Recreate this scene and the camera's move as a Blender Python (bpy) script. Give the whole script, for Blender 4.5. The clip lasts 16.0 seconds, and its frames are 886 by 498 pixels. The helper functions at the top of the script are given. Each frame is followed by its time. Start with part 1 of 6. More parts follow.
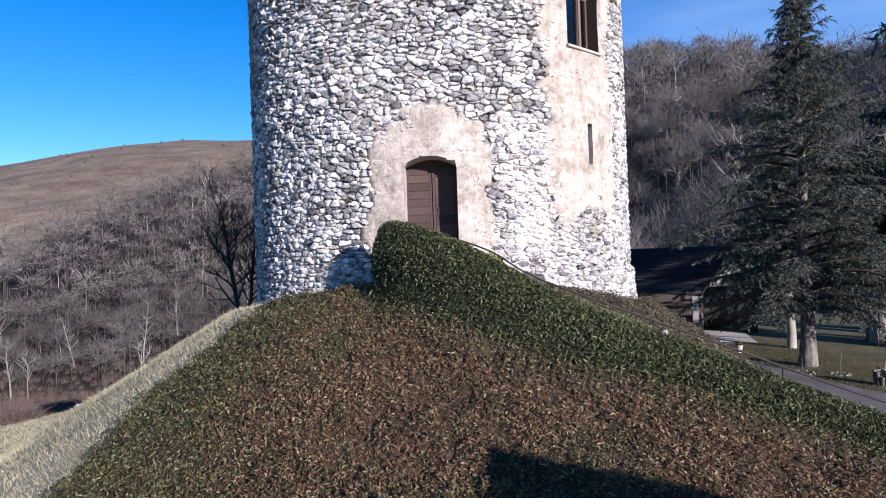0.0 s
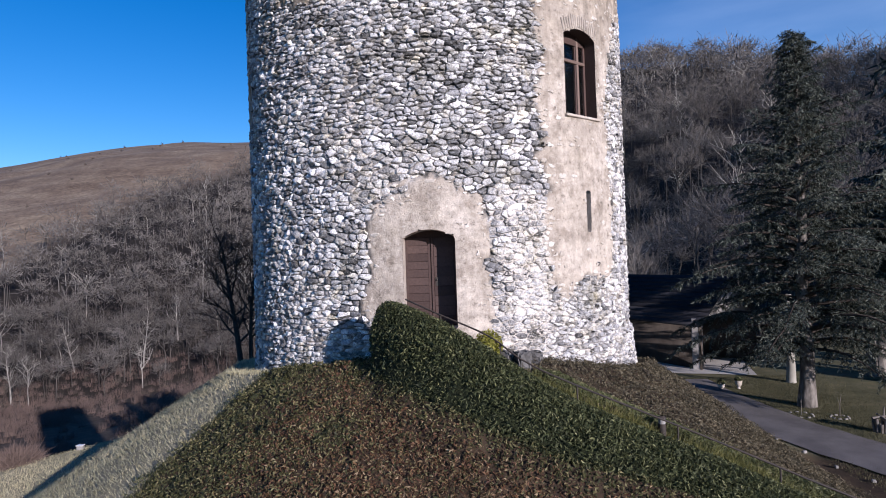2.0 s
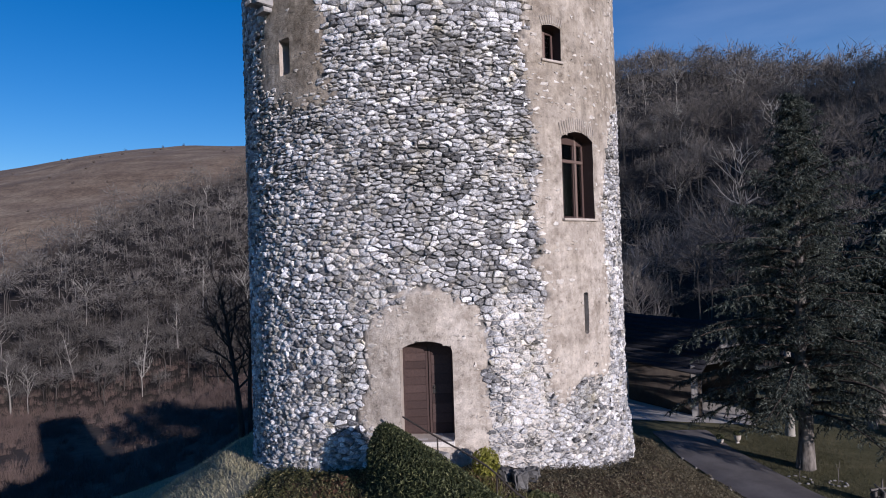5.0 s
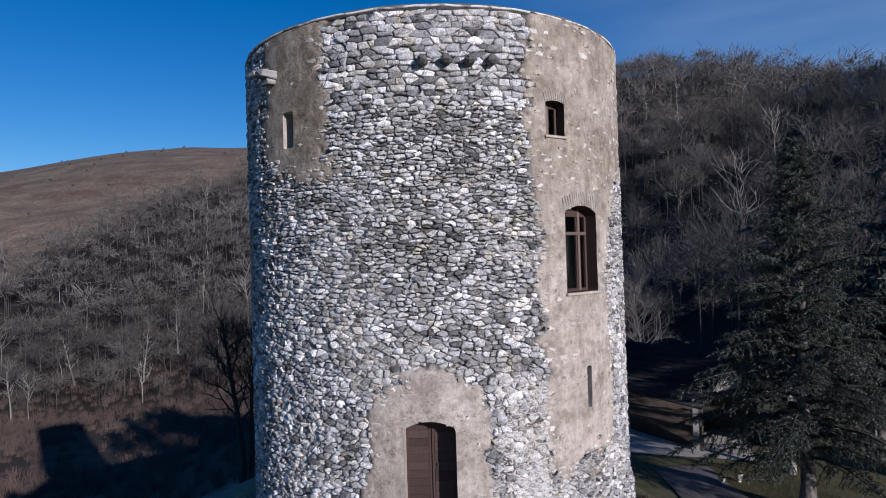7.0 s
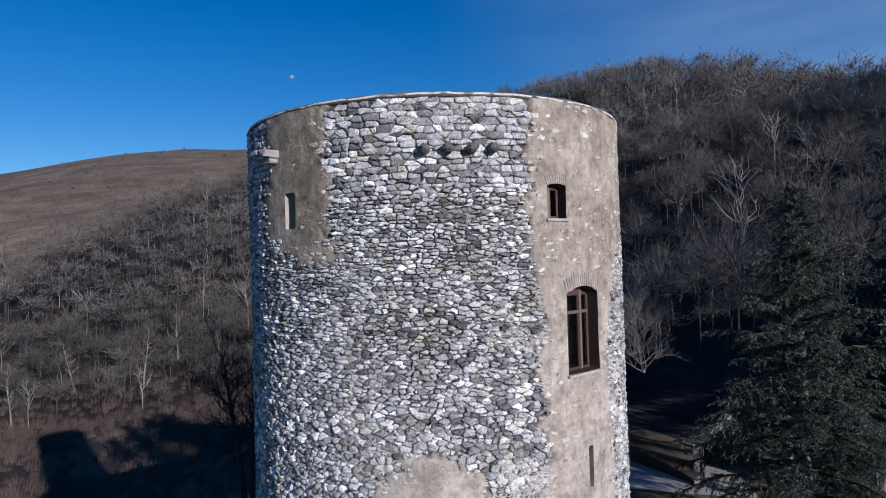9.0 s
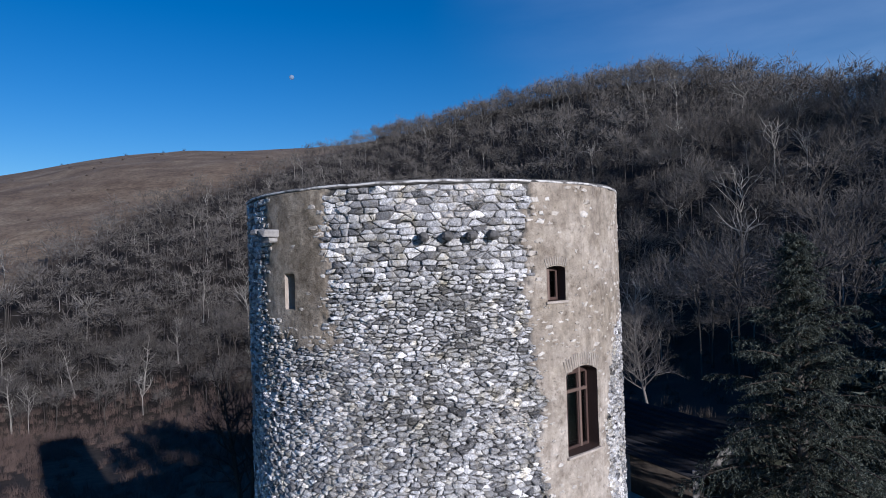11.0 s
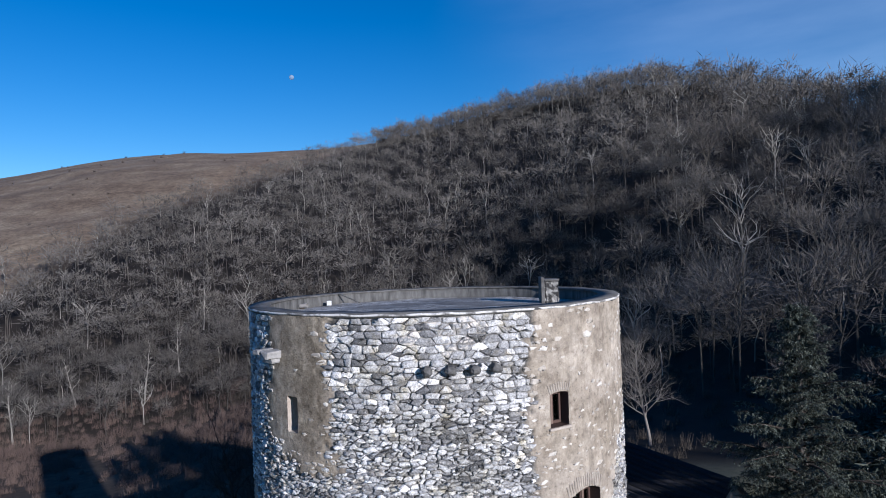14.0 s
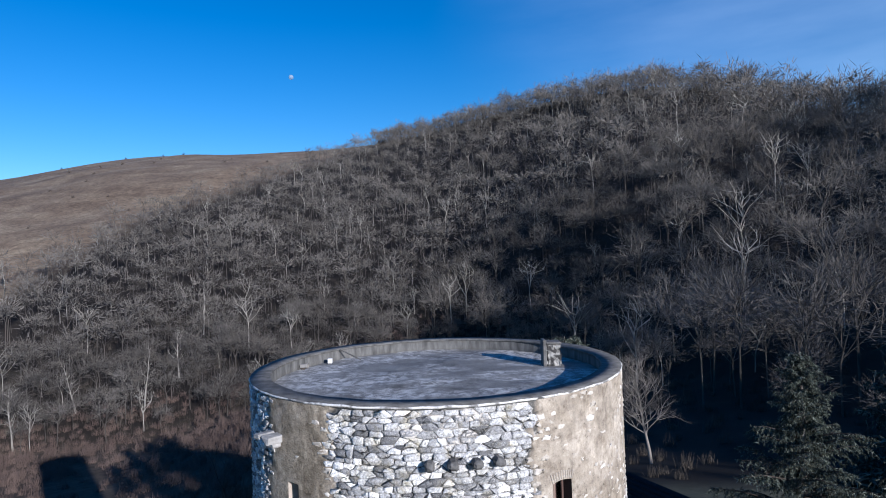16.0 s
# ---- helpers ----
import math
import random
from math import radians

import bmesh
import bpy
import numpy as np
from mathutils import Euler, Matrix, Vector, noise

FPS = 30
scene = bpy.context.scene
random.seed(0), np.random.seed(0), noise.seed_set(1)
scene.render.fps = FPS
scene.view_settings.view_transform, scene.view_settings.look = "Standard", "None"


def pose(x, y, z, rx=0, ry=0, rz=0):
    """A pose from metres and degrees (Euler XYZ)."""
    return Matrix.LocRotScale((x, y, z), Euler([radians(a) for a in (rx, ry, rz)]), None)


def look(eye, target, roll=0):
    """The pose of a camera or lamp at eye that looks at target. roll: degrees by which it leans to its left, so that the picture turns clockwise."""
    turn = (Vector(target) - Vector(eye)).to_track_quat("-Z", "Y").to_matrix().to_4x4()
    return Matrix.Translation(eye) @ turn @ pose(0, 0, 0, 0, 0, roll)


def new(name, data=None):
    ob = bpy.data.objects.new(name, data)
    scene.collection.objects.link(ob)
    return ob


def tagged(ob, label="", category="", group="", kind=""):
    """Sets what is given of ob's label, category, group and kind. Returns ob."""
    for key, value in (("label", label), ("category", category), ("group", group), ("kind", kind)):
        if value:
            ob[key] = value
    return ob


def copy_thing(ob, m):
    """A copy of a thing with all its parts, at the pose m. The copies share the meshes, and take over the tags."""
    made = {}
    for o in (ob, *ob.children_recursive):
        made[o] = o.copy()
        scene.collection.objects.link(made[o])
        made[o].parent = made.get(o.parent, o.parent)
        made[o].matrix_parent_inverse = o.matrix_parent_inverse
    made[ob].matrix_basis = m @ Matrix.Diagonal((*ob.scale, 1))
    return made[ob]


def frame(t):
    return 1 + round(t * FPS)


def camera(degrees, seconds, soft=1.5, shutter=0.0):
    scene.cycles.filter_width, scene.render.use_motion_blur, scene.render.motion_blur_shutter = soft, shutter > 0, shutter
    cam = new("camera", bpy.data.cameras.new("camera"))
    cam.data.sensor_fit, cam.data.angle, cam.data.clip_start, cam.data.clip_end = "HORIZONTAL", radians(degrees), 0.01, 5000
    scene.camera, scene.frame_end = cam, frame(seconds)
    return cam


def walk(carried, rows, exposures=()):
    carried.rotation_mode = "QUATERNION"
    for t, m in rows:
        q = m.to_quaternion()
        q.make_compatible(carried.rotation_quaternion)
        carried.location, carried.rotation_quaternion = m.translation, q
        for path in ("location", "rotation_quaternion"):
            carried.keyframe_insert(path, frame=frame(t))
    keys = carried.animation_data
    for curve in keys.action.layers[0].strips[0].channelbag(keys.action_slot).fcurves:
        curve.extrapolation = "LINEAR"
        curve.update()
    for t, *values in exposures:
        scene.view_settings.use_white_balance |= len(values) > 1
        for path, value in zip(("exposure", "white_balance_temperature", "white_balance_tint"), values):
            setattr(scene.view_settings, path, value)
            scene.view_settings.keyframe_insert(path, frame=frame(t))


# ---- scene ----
cam = camera(72.23, 16.0, soft=1.0)
# seconds, place, yaw, pitch, roll (degrees)
ROWS = [
    (0.0, 0.003, -18.742, 4.002, -0.02, 0.52, -1.99),
    (0.5, 0.014, -18.776, 4.364, -0.01, 0.53, -1.99),
    (1.0, 0.042, -18.783, 4.745, -0.00, 0.54, -1.99),
    (1.5, 0.059, -18.777, 5.174, 0.00, 0.56, -1.96),
    (2.0, 0.097, -18.777, 5.592, 0.01, 0.60, -1.95),
    (2.5, 0.159, -18.785, 5.985, 0.01, 0.64, -1.94),
    (3.0, 0.213, -18.787, 6.371, 0.02, 0.67, -1.92),
    (3.5, 0.244, -18.785, 6.768, 0.03, 0.70, -1.91),
    (4.0, 0.254, -18.787, 7.180, 0.03, 0.72, -1.90),
    (6.5, 0.219, -18.852, 9.291, 0.06, 0.81, -1.75),
    (7.0, 0.219, -18.841, 9.753, 0.06, 0.82, -1.75),
    (7.5, 0.215, -18.836, 10.232, 0.05, 0.82, -1.74),
    (8.0, 0.206, -18.832, 10.725, 0.05, 0.82, -1.75),
    (8.5, 0.216, -18.863, 11.211, 0.06, 0.82, -1.75),
    (9.0, 0.230, -18.887, 11.688, 0.05, 0.83, -1.76),
    (11.5, 0.312, -18.932, 14.107, 0.07, 0.79, -1.83),
    (12.0, 0.316, -18.923, 14.580, 0.09, 0.80, -1.83),
    (12.5, 0.320, -18.918, 15.070, 0.08, 0.80, -1.85),
    (13.0, 0.317, -18.930, 15.562, 0.08, 0.79, -1.88),
    (13.5, 0.328, -18.954, 16.080, 0.08, 0.76, -1.90),
    (14.0, 0.337, -18.936, 16.594, 0.08, 0.73, -1.93),
    (14.5, 0.324, -18.916, 17.119, 0.08, 0.71, -1.96),
    (15.0, 0.324, -18.889, 17.627, 0.07, 0.69, -1.97),
    (15.5, 0.335, -18.866, 18.137, 0.06, 0.68, -1.98),
    (16.0, 0.351, -18.851, 18.638, 0.06, 0.68, -1.99),
]


def eye_pose(x, y, z, yaw, pitch, roll):
    return Matrix.Translation((x, y, z)) @ (Matrix.Rotation(radians(yaw), 4, "Z") @ Matrix.Rotation(radians(90 + pitch), 4, "X") @ Matrix.Rotation(radians(roll), 4, "Z"))


walk(cam, [(t, eye_pose(*row)) for t, *row in ROWS],
     [(0.0, 0.84, 5900, 20), (1.5, 0.52, 5900, 20), (3.5, 0.20, 5900, 20), (7.0, -0.14, 5800, 17), (9.2, -0.11, 5700, 15), (12.5, -0.01, 5650, 13), (14.0, 0.22, 5650, 12), (16.0, 0.47, 5650, 11)])

# ---- light ----
SUN_AZ, SUN_EL = 144.3, 15.1          # degrees clockwise from +y, degrees up
sun_dir = Vector((math.sin(radians(SUN_AZ)) * math.cos(radians(SUN_EL)), math.cos(radians(SUN_AZ)) * math.cos(radians(SUN_EL)), math.sin(radians(SUN_EL))))
world = bpy.data.worlds.new("sky")
scene.world = world
world.use_nodes = True
wn = world.node_tree
sky = wn.nodes.new("ShaderNodeTexSky")
sky.sky_type, sky.sun_disc = "NISHITA", False
sky.sun_elevation, sky.sun_rotation = radians(SUN_EL), radians(SUN_AZ)
sky.air_density, sky.dust_density, sky.ozone_density, sky.altitude = 1.0, 0.1, 3.0, 400
wn.nodes["Background"].inputs["Strength"].default_value = 0.099
deep = wn.nodes.new("ShaderNodeHueSaturation")
deep.inputs["Saturation"].default_value, deep.inputs["Hue"].default_value = 1.38, 0.507
wn.links.new(sky.outputs[0], deep.inputs["Color"])
# a thin veil of high cloud over the wooded hill
way = wn.nodes.new("ShaderNodeTexCoord")
near_veil = wn.nodes.new("ShaderNodeVectorMath")
near_veil.operation = "DOT_PRODUCT"
near_veil.inputs[1].default_value = Vector((math.sin(radians(44)), math.cos(radians(44)), 0.52)).normalized()
wn.links.new(way.outputs["Generated"], near_veil.inputs[0])
wisp_map = wn.nodes.new("ShaderNodeMapping")
wisp_map.inputs["Scale"].default_value, wisp_map.inputs["Rotation"].default_value = (2.0, 2.0, 9.0), (0.25, 0.2, 0.3)
wn.links.new(way.outputs["Generated"], wisp_map.inputs[0])
wisp = wn.nodes.new("ShaderNodeTexNoise")
wisp.inputs["Scale"].default_value, wisp.inputs["Detail"].default_value, wisp.inputs["Roughness"].default_value = 1.6, 5.0, 0.55
wn.links.new(wisp_map.outputs[0], wisp.inputs["Vector"])
spread = wn.nodes.new("ShaderNodeMapRange")
spread.interpolation_type = "SMOOTHSTEP"
spread.inputs[1].default_value, spread.inputs[2].default_value, spread.inputs[4].default_value = 0.74, 1.0, 1.0
wn.links.new(near_veil.outputs["Value"], spread.inputs[0])
thick = wn.nodes.new("ShaderNodeMath")
thick.operation = "MULTIPLY"
wn.links.new(spread.outputs[0], thick.inputs[0])
wn.links.new(wisp.outputs[0], thick.inputs[1])
veil = wn.nodes.new("ShaderNodeMix")
veil.data_type, veil.blend_type = "RGBA", "ADD"
veil.inputs["B"].default_value = (1.8, 1.9, 1.9, 1)
wn.links.new(thick.outputs[0], veil.inputs["Factor"])
wn.links.new(deep.outputs[0], veil.inputs["A"])
wn.links.new(veil.outputs["Result"], wn.nodes["Background"].inputs[0])
sun = new("sun", bpy.data.lights.new("sun", "SUN"))
sun.data.energy, sun.data.angle, sun.data.color = 5.0, radians(0.55), (1.0, 0.90, 0.80)
sun.matrix_world = look((0, 0, 60), Vector((0, 0, 60)) - sun_dir)


# ---- materials ----
def material(name, rough=0.85):
    m = bpy.data.materials.new(name)
    m.use_nodes = True
    b = m.node_tree.nodes["Principled BSDF"]
    b.inputs["Roughness"].default_value = rough
    b.inputs["Specular IOR Level"].default_value = 0.25
    return m, m.node_tree, b


def node(nt, kind, **values):
    n = nt.nodes.new(kind)
    for key, value in values.items():
        n.inputs[key].default_value = value
    return n


def noise_of(nt, scale, detail=4.0, rough=0.6, stretch=(1, 1, 1), kind="ShaderNodeTexNoise"):
    coord = nt.nodes.new("ShaderNodeTexCoord")
    mapping = nt.nodes.new("ShaderNodeMapping")
    mapping.inputs["Scale"].default_value = stretch
    nt.links.new(coord.outputs["Object"], mapping.inputs[0])
    tex = nt.nodes.new(kind)
    tex.inputs["Scale"].default_value = scale
    if kind == "ShaderNodeTexNoise":
        tex.inputs["Detail"].default_value, tex.inputs["Roughness"].default_value = detail, rough
    nt.links.new(mapping.outputs[0], tex.inputs["Vector"])
    return tex.outputs[0]


def ramp(nt, value, stops):
    r = nt.nodes.new("ShaderNodeValToRGB")
    while len(r.color_ramp.elements) < len(stops):
        r.color_ramp.elements.new(0.5)
    for e, (at, colour) in zip(r.color_ramp.elements, stops):
        e.position, e.color = at, (*colour, 1)
    nt.links.new(value, r.inputs[0])
    return r.outputs[0]


def mix(nt, a, b, fac, how="MIX"):
    m = nt.nodes.new("ShaderNodeMix")
    m.data_type, m.blend_type = "RGBA", how
    for socket, value in ((m.inputs[0], fac), (m.inputs[6], a), (m.inputs[7], b)):
        if isinstance(value, (int, float)):
            socket.default_value = value
        elif isinstance(value, tuple):
            socket.default_value = (*value, 1)
        else:
            nt.links.new(value, socket)
    return m.outputs[2]


def maths(nt, how, a, b=0.0):
    m = nt.nodes.new("ShaderNodeMath")
    m.operation = how
    for socket, value in zip(m.inputs, (a, b)):
        if isinstance(value, (int, float)):
            socket.default_value = value
        else:
            nt.links.new(value, socket)
    return m.outputs[0]


def bump(nt, b, height, strength, distance=0.02):
    n = node(nt, "ShaderNodeBump", Strength=strength, Distance=distance)
    nt.links.new(height, n.inputs["Height"])
    nt.links.new(n.outputs[0], b.inputs["Normal"])


def shuffle_value(nt):
    """A value that differs from object to object and from island to island."""
    info, geo = nt.nodes.new("ShaderNodeObjectInfo"), nt.nodes.new("ShaderNodeNewGeometry")
    return maths(nt, "FRACT", maths(nt, "ADD", info.outputs["Random"], geo.outputs["Random Per Island"]))


def grainy(name, stops, scale, rough=0.85, fine=40.0, bumps=0.4, distance=0.01, stretch=(1, 1, 1), contrast=0.35):
    """A surface with broad stains between the given colours, fine grain and relief."""
    m, nt, b = material(name, rough)
    col = ramp(nt, noise_of(nt, scale, 5, 0.6, stretch), stops)
    grain = noise_of(nt, fine, 6, 0.7, stretch)
    col = mix(nt, col, ramp(nt, grain, [(0.3, (0.55, 0.55, 0.55)), (0.7, (1.25, 1.25, 1.25))]), contrast, "MULTIPLY")
    nt.links.new(col, b.inputs["Base Color"])
    if bumps:
        bump(nt, b, grain, bumps, distance)
    return m


def varied(name, stops, scale=8.0, rough=0.85, bumps=0.4, own=0.7, distance=0.01):
    """Pieces that each have a tone of their own."""
    m, nt, b = material(name, rough)
    tone = ramp(nt, shuffle_value(nt), stops)
    spots = noise_of(nt, scale, 6, 0.7)
    col = mix(nt, tone, ramp(nt, spots, [(0.3, (0.5, 0.5, 0.52)), (0.72, (1.3, 1.28, 1.22))]), own, "MULTIPLY")
    nt.links.new(col, b.inputs["Base Color"])
    if bumps:
        bump(nt, b, spots, bumps, distance)
    return m


M = {}
def rubble_material(name, lime):
    """Grey field stone: a tone for each stone, veins and pits, painted highlight flecks, and lime smears where there
    are any.
    """
    m, nt, b = material(name, 0.9)
    tone = ramp(nt, shuffle_value(nt), [(0.0, (0.085, 0.086, 0.090)), (0.12, (0.19, 0.19, 0.195)), (0.40, (0.355, 0.355, 0.36)), (0.75, (0.50, 0.50, 0.502)), (0.93, (0.64, 0.635, 0.63)), (1.0, (0.80, 0.79, 0.78))])
    spots = noise_of(nt, 22.0, 8, 0.8)
    col = mix(nt, tone, ramp(nt, spots, [(0.34, (0.22, 0.22, 0.23)), (0.46, (0.92, 0.92, 0.92)), (0.62, (1.75, 1.74, 1.72))]), 0.95, "MULTIPLY")
    patch = noise_of(nt, 7.0, 6, 0.7)
    col = mix(nt, col, ramp(nt, patch, [(0.36, (0.62, 0.62, 0.61)), (0.48, (1.0, 1.0, 1.0)), (0.64, (1.35, 1.35, 1.35))]), 0.8, "MULTIPLY")
    broad = noise_of(nt, 0.75, 5, 0.6)
    col = mix(nt, col, ramp(nt, broad, [(0.34, (0.66, 0.65, 0.60)), (0.46, (1.0, 1.0, 1.0)), (0.68, (1.25, 1.25, 1.27))]), 0.8, "MULTIPLY")
    brown = ramp(nt, noise_of(nt, 2.6, 5, 0.65), [(0.51, (0, 0, 0)), (0.68, (1, 1, 1))])
    col = mix(nt, col, mix(nt, col, (0.86, 0.79, 0.62), 1.0, "MULTIPLY"), brown)
    # small pale flecks paint bright highlights onto the stones
    highlight_fleck = ramp(nt, noise_of(nt, 38.0, 5, 0.7), [(0.58, (0, 0, 0)), (0.65, (1, 1, 1))])
    col = mix(nt, col, mix(nt, col, (0.80, 0.79, 0.77), 0.7), highlight_fleck)
    if lime:
        smear = ramp(nt, noise_of(nt, 7.5, 8, 0.75, (1, 1, 1.6)), [(0.50, (0, 0, 0)), (0.57, (1, 1, 1))])
        col = mix(nt, col, (0.72, 0.67, 0.61), smear)
    nt.links.new(col, b.inputs["Base Color"])
    bump(nt, b, spots, 1.0, 0.032)
    return m


M["stone"] = rubble_material("rubble_stone", False)
M["limed_stone"] = rubble_material("limed_stone", True)
M["pale_stone"] = varied("pale_stone", [(0.0, (0.42, 0.38, 0.33)), (0.6, (0.56, 0.52, 0.47)), (1.0, (0.72, 0.69, 0.64))], 14.0, 0.9, 0.4, 0.6)
def roof_screed():
    """Grey screed with broad pale lime blooms, dark damp stains and fine cracks."""
    m, nt, b = material("weathered_roof_screed", 0.92)
    col = ramp(nt, noise_of(nt, 1.1, 7, 0.65), [(0.3, (0.13, 0.127, 0.122)), (0.5, (0.20, 0.195, 0.187)), (0.7, (0.27, 0.264, 0.252))])
    bloom = maths(nt, "MULTIPLY", ramp(nt, noise_of(nt, 0.42, 4, 0.55, (1.0, 1.6, 1)), [(0.43, (0, 0, 0)), (0.55, (1, 1, 1))]), ramp(nt, noise_of(nt, 3.2, 8, 0.8), [(0.44, (0, 0, 0)), (0.58, (1, 1, 1))]))
    col = mix(nt, col, (0.56, 0.55, 0.53), bloom)
    damp = ramp(nt, noise_of(nt, 0.7, 6, 0.7, (1.3, 0.8, 1)), [(0.36, (0.55, 0.55, 0.56)), (0.47, (1, 1, 1))])
    col = mix(nt, col, damp, 0.85, "MULTIPLY")
    crack = noise_of(nt, 0.75, kind="ShaderNodeTexVoronoi")
    grit = noise_of(nt, 30.0, 7, 0.8)
    col = mix(nt, col, ramp(nt, grit, [(0.34, (0.55, 0.55, 0.55)), (0.66, (1.45, 1.45, 1.45))]), 0.7, "MULTIPLY")
    nt.links.new(col, b.inputs["Base Color"])
    bump(nt, b, maths(nt, "ADD", grit, crack), 0.4, 0.02)
    return m


M["roof"] = roof_screed()
M["coping_top"] = grainy("dark_coping_stone", [(0.35, (0.075, 0.073, 0.071)), (0.65, (0.17, 0.166, 0.16))], 3.0, 0.9, 20.0, 0.6, 0.02)
M["coping"] = grainy("coping_mortar", [(0.3, (0.06, 0.059, 0.057)), (0.7, (0.17, 0.167, 0.16))], 2.6, 0.9, 18.0, 0.5, 0.02, (2, 2, 0.4))
M["whitewash"] = grainy("pale_lime_edge", [(0.40, (0.20, 0.195, 0.19)), (0.52, (0.66, 0.65, 0.63)), (0.7, (0.76, 0.75, 0.73))], 4.0, 0.9, 18.0, 0.4)
M["door_wood"] = varied("red_brown_door_wood", [(0.0, (0.050, 0.032, 0.029)), (1.0, (0.085, 0.056, 0.050))], 22.0, 0.65, 0.35, 0.6)
M["frame_wood"] = varied("dark_brown_frame_wood", [(0.0, (0.055, 0.036, 0.032)), (1.0, (0.10, 0.062, 0.052))], 22.0, 0.6, 0.3, 0.5)
M["iron"] = grainy("dark_iron", [(0.3, (0.03, 0.028, 0.027)), (0.7, (0.07, 0.055, 0.045))], 9.0, 0.55, 60.0, 0.2)
# near-black tone carries the darkness of the room behind the openings
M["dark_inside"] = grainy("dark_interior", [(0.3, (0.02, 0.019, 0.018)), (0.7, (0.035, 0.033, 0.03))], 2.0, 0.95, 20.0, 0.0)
M["bark_dark"] = grainy("dark_bark", [(0.3, (0.035, 0.028, 0.024)), (0.7, (0.075, 0.062, 0.052))], 6.0, 0.95, 30.0, 0.5, 0.02, (1, 1, 0.25))
M["bark_fir"] = grainy("grey_bark", [(0.36, (0.07, 0.062, 0.055)), (0.62, (0.22, 0.20, 0.18))], 5.0, 0.95, 24.0, 0.6, 0.03, (1, 1, 0.3))
M["stone_path"] = grainy("gravel_path", [(0.3, (0.105, 0.096, 0.094)), (0.7, (0.19, 0.176, 0.17))], 0.8, 0.95, 30.0, 0.4, 0.02)
# slate set near-black, so part of the barn's shade sits in its colour
M["shed_roof"] = varied("shade_toned_slate_roof", [(0.0, (0.020, 0.021, 0.026)), (1.0, (0.034, 0.035, 0.043))], 6.0, 0.95, 0.3, 0.5)
M["shed_wall"] = grainy("shed_boards", [(0.3, (0.05, 0.04, 0.035)), (0.7, (0.10, 0.085, 0.07))], 1.5, 0.9, 20.0, 0.3)
M["white"] = grainy("white_painted_metal", [(0.3, (0.62, 0.62, 0.62)), (0.7, (0.78, 0.78, 0.78))], 3.0, 0.5, 30.0, 0.1)

# window glass
m, nt, b = material("window_glass", 0.08)
b.inputs["Base Color"].default_value = (0.75, 0.8, 0.82, 1)
b.inputs["Transmission Weight"].default_value = 1.0
b.inputs["IOR"].default_value = 1.45
M["glass"] = m


def leafy(name, stops, rough=0.6, back=0.25):
    m, nt, b = material(name, rough)
    col = ramp(nt, shuffle_value(nt), stops)
    broad = noise_of(nt, 0.55, 4, 0.6)
    col = mix(nt, col, ramp(nt, broad, [(0.3, (0.6, 0.62, 0.6)), (0.7, (1.3, 1.25, 1.2))]), 0.6, "MULTIPLY")
    nt.links.new(col, b.inputs["Base Color"])
    out = nt.nodes["Material Output"]
    thin = nt.nodes.new("ShaderNodeBsdfTranslucent")
    nt.links.new(col, thin.inputs["Color"])
    both = nt.nodes.new("ShaderNodeMixShader")
    both.inputs[0].default_value = back
    nt.links.new(b.outputs[0], both.inputs[1])
    nt.links.new(thin.outputs[0], both.inputs[2])
    nt.links.new(both.outputs[0], out.inputs["Surface"])
    return m


M["cover"] = leafy("russet_ground_cover_leaf", [(0.0, (0.030, 0.016, 0.011)), (0.25, (0.105, 0.050, 0.030)), (0.5, (0.20, 0.108, 0.060)), (0.75, (0.130, 0.112, 0.050)), (0.9, (0.25, 0.17, 0.10)), (1.0, (0.37, 0.285, 0.18))])
M["cover_green"] = leafy("green_ground_cover_leaf", [(0.0, (0.018, 0.022, 0.010)), (0.4, (0.070, 0.078, 0.032)), (0.75, (0.135, 0.125, 0.055)), (1.0, (0.28, 0.25, 0.13))])
M["cover_dry"] = leafy("dull_dry_leaf", [(0.0, (0.040, 0.034, 0.022)), (0.4, (0.092, 0.080, 0.050)), (0.75, (0.145, 0.125, 0.080)), (1.0, (0.26, 0.225, 0.155))])
M["hedge"] = leafy("hedge_leaf", [(0.0, (0.026, 0.032, 0.014)), (0.5, (0.064, 0.078, 0.034)), (0.85, (0.13, 0.145, 0.065)), (1.0, (0.27, 0.28, 0.14))])
M["hedge_fresh"] = leafy("fresh_hedge_leaf", [(0.0, (0.060, 0.075, 0.030)), (0.5, (0.125, 0.140, 0.062)), (1.0, (0.22, 0.22, 0.12))])
M["shrub_leaf"] = leafy("yellow_green_leaf", [(0.0, (0.13, 0.14, 0.02)), (0.5, (0.24, 0.24, 0.04)), (1.0, (0.33, 0.31, 0.08))])
M["lawn"] = leafy("lawn_blade", [(0.0, (0.045, 0.048, 0.024)), (0.5, (0.085, 0.085, 0.045)), (1.0, (0.15, 0.135, 0.08))], 0.8)
M["bank_grass"] = leafy("fresh_grass_blade", [(0.0, (0.07, 0.08, 0.025)), (0.5, (0.16, 0.165, 0.055)), (1.0, (0.28, 0.27, 0.11))], 0.8)
M["step_stone"] = grainy("worn_step_stone", [(0.3, (0.16, 0.155, 0.145)), (0.7, (0.36, 0.345, 0.32))], 3.0, 0.9, 22.0, 0.5)
# gravel tone raised so the sunlit patch before the barn is in the colour
M["yard"] = grainy("pale_gravel", [(0.3, (0.38, 0.36, 0.33)), (0.7, (0.54, 0.515, 0.48))], 0.8, 0.95, 30.0, 0.4, 0.02)
